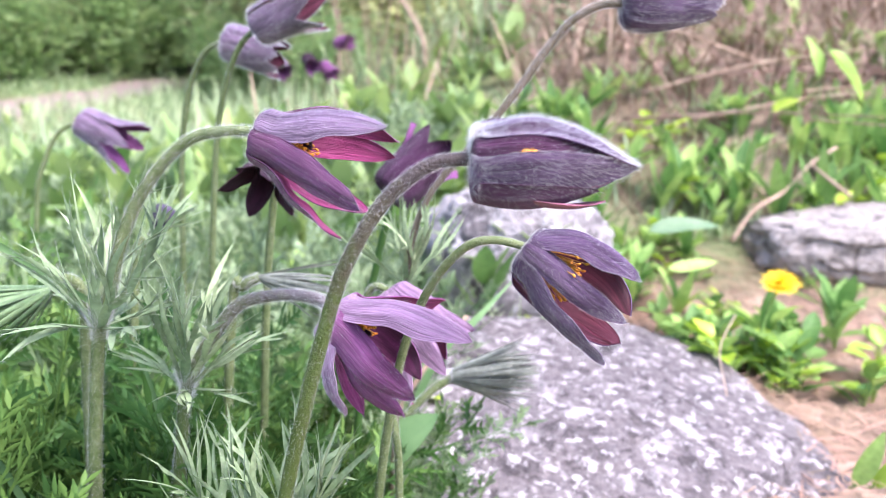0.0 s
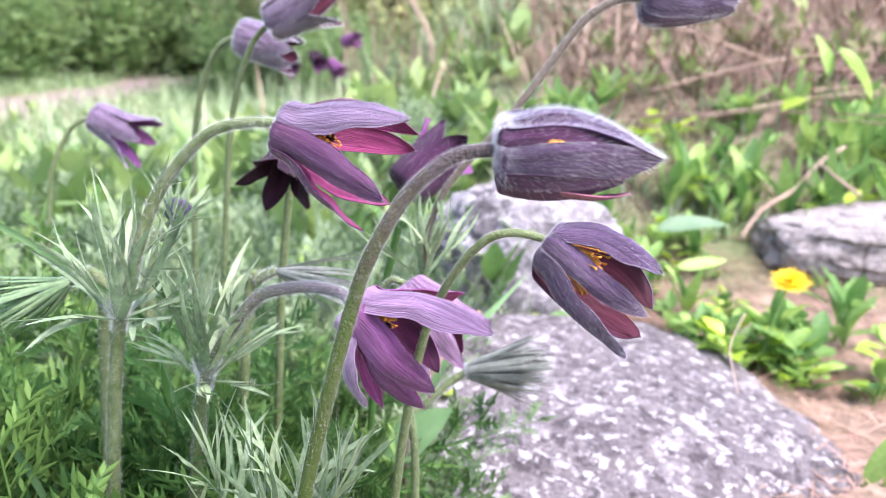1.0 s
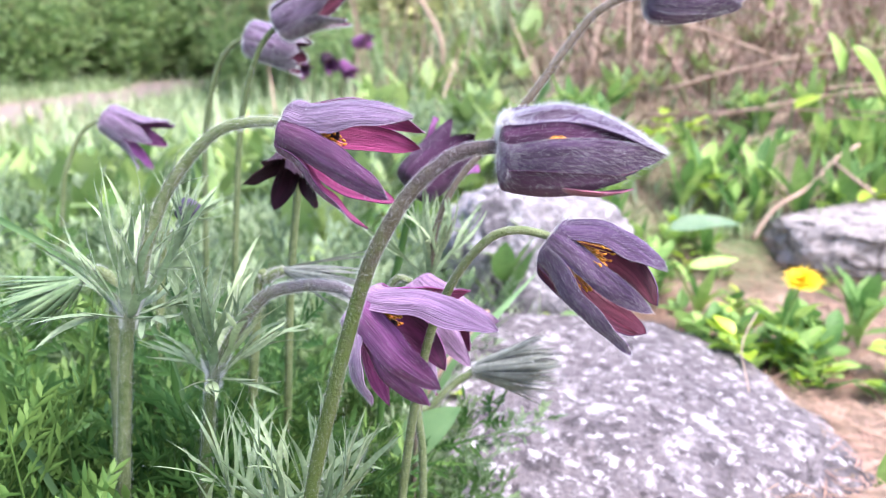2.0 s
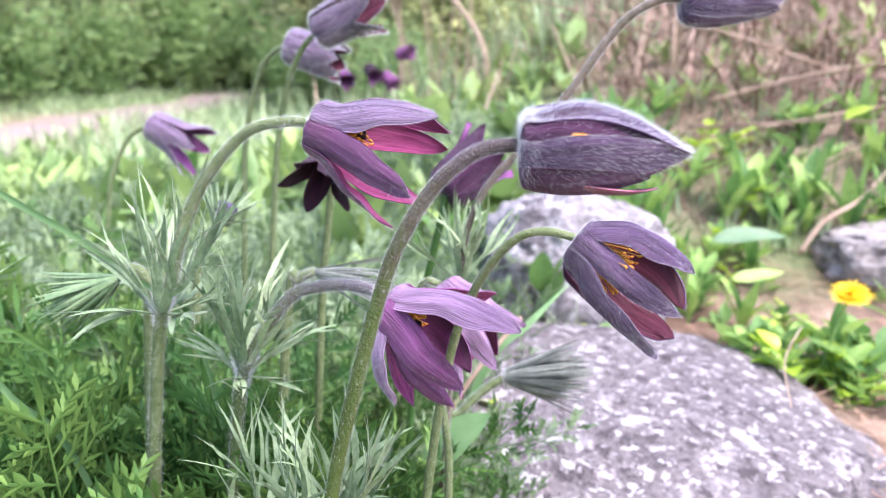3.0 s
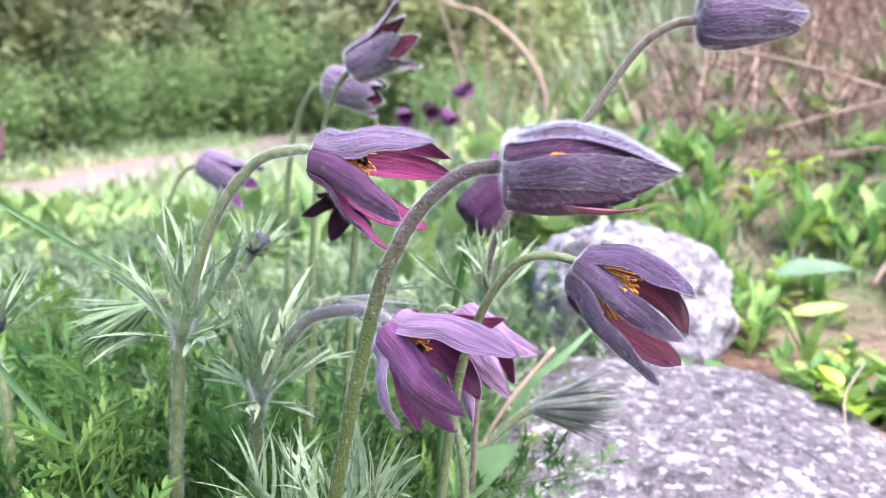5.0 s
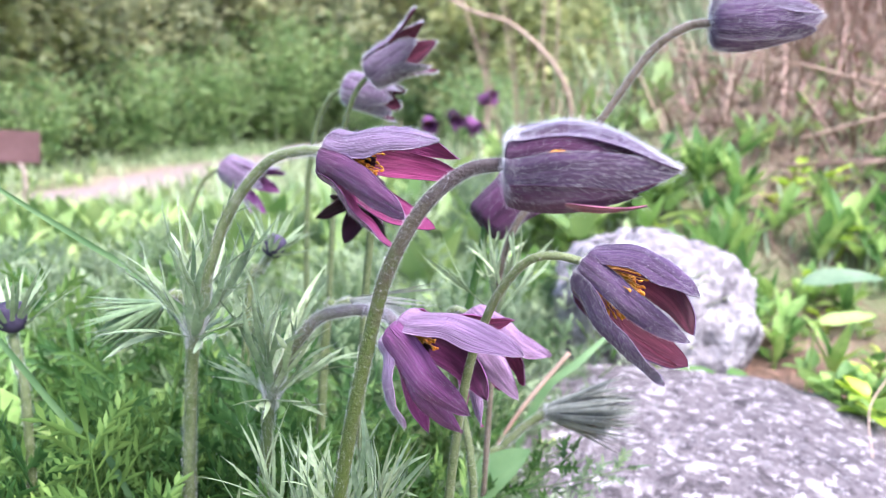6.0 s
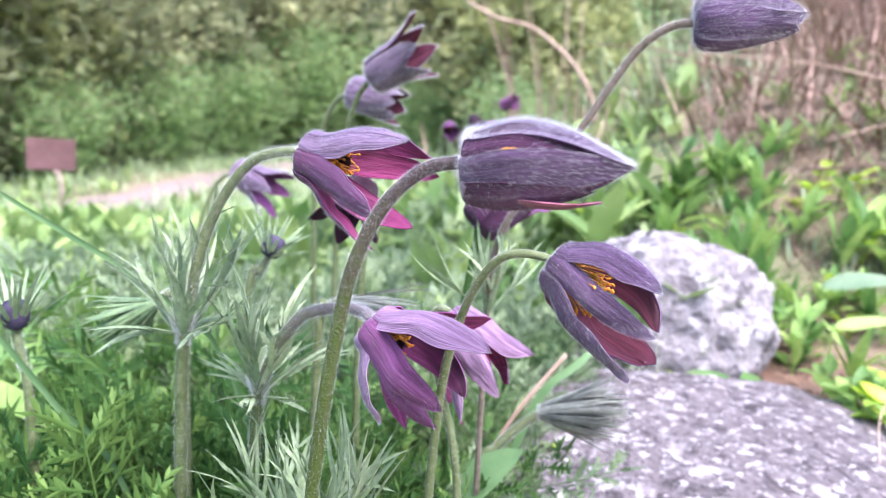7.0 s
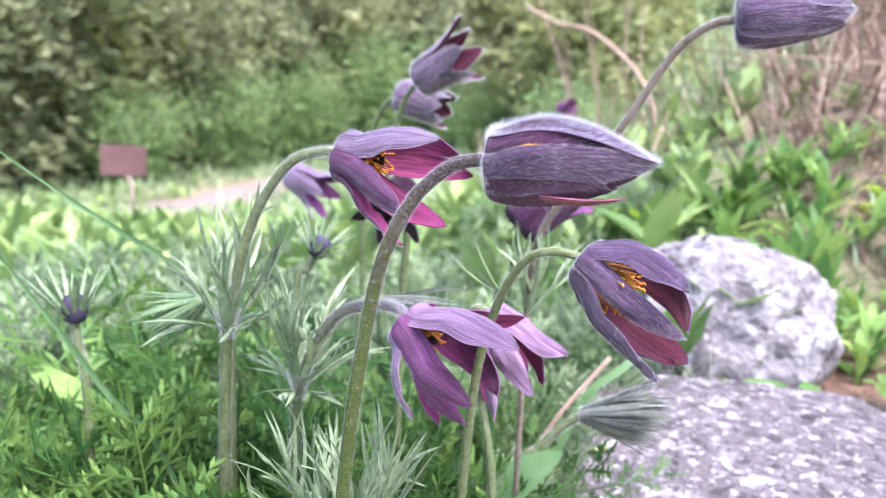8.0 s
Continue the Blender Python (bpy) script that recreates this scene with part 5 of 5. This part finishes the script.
for k in range(26):
    x, y = rng.uniform(0.15, 1.1), rng.uniform(1.25, 2.0)
    w, ln, up = rng.uniform(-0.5, 0.5) + (math.pi if rng.random() < 0.4 else 0), rng.uniform(0.15, 0.6), rng.uniform(0.0, 0.28)
    p = Vector((x, y, height(x, y) + rng.uniform(0.01, 0.07)))
    q = Vector((p.x + ln * math.cos(w), p.y + 0.5 * ln * math.sin(w), 0))
    q.z = max(p.z + ln * up, height(q.x, q.y) + 0.004)
    mid = p.lerp(q, 0.5) + Vector((0, 0, rng.uniform(-0.01, 0.03)))
    rod("dry_twig", [tuple(q), tuple(mid), tuple(p)], 0.0012, rng.uniform(0.0018, 0.0034), MAT[rng.choice(("dry", "thatch", "thatch"))], "thin dry twig lying over the thatch", "twig")


for k in range(11):
    x, y = rng.uniform(-0.46, -0.16), rng.uniform(1.92, 2.15)
    lean, tall = rng.uniform(-0.35, 0.35), rng.uniform(0.32, 0.62)
    g = height(x, y)
    rod("dry_stalk", [(x + lean * tall, y, g + tall), (x + lean * tall * 0.55 + 0.01, y, g + tall * 0.55), (x, y, g - 0.004)], 0.0012, rng.uniform(0.002, 0.0035), MAT[rng.choice(("dry", "thatch"))], "thin brown dead stalk in the tangle", "stalk")
rod("dry_root", [(0.530, 1.157, 0.218), (0.484, 1.130, 0.194), (0.445, 1.100, 0.159), (0.390, 1.073, 0.128), (0.36, 1.06, 0.085)], 0.0025, 0.0035, MAT["dry"], "bent pale dry root above the rock slab", "root")
rod("dry_root", [(0.484, 1.130, 0.194), (0.505, 1.106, 0.173), (0.525, 1.082, 0.154)], 0.0022, 0.0030, MAT["dry"], "short pale dry root lying on the rock slab", "root")


# ---- sign by the path ----
def sign(x, y):
    z = height(x, y)
    ob = thing("sign", (x, y, z), "small brown plant sign on a thin post by the path", "sign")
    f = Form()
    tube(f, [Vector((x, y, z - 0.03)), Vector((x - 0.02, y, z + 0.2)), Vector((x - 0.045, y, 0.17))], 0.010, 8)
    part("post", f, MAT["bark"], ob)
    bm = bmesh.new()
    bmesh.ops.create_cube(bm, size=1)
    bmesh.ops.scale(bm, vec=(0.19, 0.012, 0.135), verts=bm.verts)
    bmesh.ops.bevel(bm, geom=bm.edges[:], offset=0.003, segments=2, affect="EDGES")
    bmesh.ops.rotate(bm, cent=(0, 0, 0), matrix=Matrix.Rotation(radians(40), 3, "Z") @ Matrix.Rotation(radians(2), 3, "Y"), verts=bm.verts)
    f = Form()
    f.add([v.co + Vector((x - 0.05, y - 0.012, 0.235)) for v in bm.verts], [tuple(v.index for v in p.verts) for p in bm.faces])
    bm.free()
    plate = part("plate", f, MAT["sign"], ob, "plain faded brown plate")
    plate.data.polygons.foreach_set("use_smooth", [False] * len(plate.data.polygons))


sign(-2.45, 2.60)


# ---- shrubs behind the path ----
def shrub(seed, radius, tall, leaves, leaf, mat="hedge", label="dense green shrub with brown twigs in the hedge", bunch=0.10, sticks=16):
    rng = random.Random(seed)
    ob = thing("shrub", (0, 0, 0), label, "shrub", "hedge shrubs")
    wood, crown = Form(), Form()
    tips = []
    for k in range(sticks):
        w = 2 * math.pi * k / sticks + rng.uniform(-0.2, 0.2)
        lean = rng.uniform(0.15, 0.95)
        p = [Vector((0.05 * math.cos(w), 0.05 * math.sin(w), -0.05))]
        for s in (0.3, 0.6, 1.0):
            p.append(Vector((math.cos(w) * lean * radius * s ** 0.8, math.sin(w) * lean * radius * s ** 0.8, tall * s * rng.uniform(0.75, 1.05))) + Vector((rng.gauss(0, 0.06), rng.gauss(0, 0.06), 0)))
        line = smooth_line(p, 12)
        tube(wood, line, lambda t: 0.014 * (1 - 0.85 * t), 6)
        for _ in range(9):
            q = line[rng.randrange(2, 12)]
            d = Vector((rng.gauss(0, 1), rng.gauss(0, 1), rng.uniform(-0.3, 1.0))).normalized()
            t2 = [q, q + d * 0.16, q + d * rng.uniform(0.26, 0.42) + Vector((0, 0, 0.05))]
            tube(wood, t2, lambda t: 0.005 * (1 - 0.7 * t), 4, cap=False)
            tips += t2[1:]
    full = [rng.random() ** 2 for _ in tips]
    for q0 in rng.choices(tips, full, k=leaves):
        q = q0 + Vector((rng.gauss(0, bunch), rng.gauss(0, bunch), rng.gauss(0, bunch)))
        q.z = max(q.z, 0.02)
        d = Vector((rng.gauss(0, 1), rng.gauss(0, 1), rng.gauss(0.1, 0.6))).normalized()
        up = Vector((rng.gauss(0, 1), rng.gauss(0, 1), rng.gauss(0.5, 0.8)))
        blade(crown, q, d, up, leaf * rng.uniform(0.6, 1.3), leaf * 0.5, -0.1, 0.25, 2, shape=0.8)
    part("branchwork", wood, MAT["bark"], ob, kind="stuff")
    part("crown", crown, MAT[mat], ob, "many small leaves in loose bunches", kind="stuff")
    return ob


shrubs = [shrub(91, 0.9, 1.7, 14000, 0.085), shrub(92, 1.0, 2.1, 15000, 0.09, "hedge_brown", "twiggy brown-green shrub in the hedge", sticks=26),
          shrub(93, 0.8, 1.5, 12000, 0.08, "hedge_yellow", "yellow-green shrub with bare twigs in the hedge"), shrub(96, 0.9, 1.9, 13000, 0.085, "hedge_brown", "half-bare brown twiggy shrub in the hedge", sticks=30)]
rng = random.Random(94)
line = [(-4.3, 2.2), (-4.5, 3.1), (-4.7, 4.0), (-4.6, 4.9), (-4.8, 5.8), (-4.7, 6.8), (-4.9, 7.8), (-4.4, 8.8), (-3.6, 9.3), (-2.7, 9.0), (-1.9, 8.6), (-1.1, 8.3), (-0.3, 8.0), (0.5, 7.8),
        (1.4, 7.4), (2.3, 7.0), (3.2, 6.5), (-5.9, 2.8), (-6.0, 4.4), (-6.1, 6.0), (-6.0, 7.8), (-5.2, 10.2), (-3.4, 10.6), (-1.6, 10.2), (0.2, 9.6), (2.0, 9.0), (-0.9, 5.6), (-1.7, 6.6), (-4.5, 2.7), (-4.6, 3.6), (-4.7, 4.5), (-4.7, 5.4), (-4.8, 6.3), (-4.8, 7.3), (-4.7, 8.4), (-4.0, 9.1), (-3.2, 9.2), (-2.3, 8.8), (-1.5, 8.5), (-0.7, 8.2), (0.1, 7.9)]
for k, (x, y) in enumerate(line):
    s = rng.uniform(0.9, 1.2) * (1.35 if k >= 17 and k < 26 else 1.0)
    m = pose(x, y, height(x, y), 0, 0, rng.uniform(0, 360))
    ob = shrubs[k % 4]
    if k < 4:
        ob.matrix_world = m
    else:
        ob = copy_thing(ob, m)
        ob.scale = (s, s, s)

fresh = shrub(95, 0.7, 1.3, 5500, 0.08, "hedge_light", "fresh light green shrub in front of the hedge", bunch=0.17, sticks=11)
for k, (x, y, s) in enumerate(((-4.0, 4.2, 0.5), (-4.1, 6.4, 0.7), (-3.9, 7.6, 0.9), (-2.4, 8.0, 0.9), (-1.6, 7.4, 0.8), (-0.4, 6.2, 0.8), (-0.9, 4.6, 0.42), (-1.9, 5.8, 0.5), (-1.1, 5.6, 0.55), (-4.0, 5.2, 0.6), (-3.2, 8.4, 1.0))):
    m = pose(x, y, height(x, y), 0, 0, 77 * k)
    if k:
        copy_thing(fresh, m).scale = (s, s, s)
    else:
        fresh.matrix_world = m
        fresh.scale = (s, s, s)
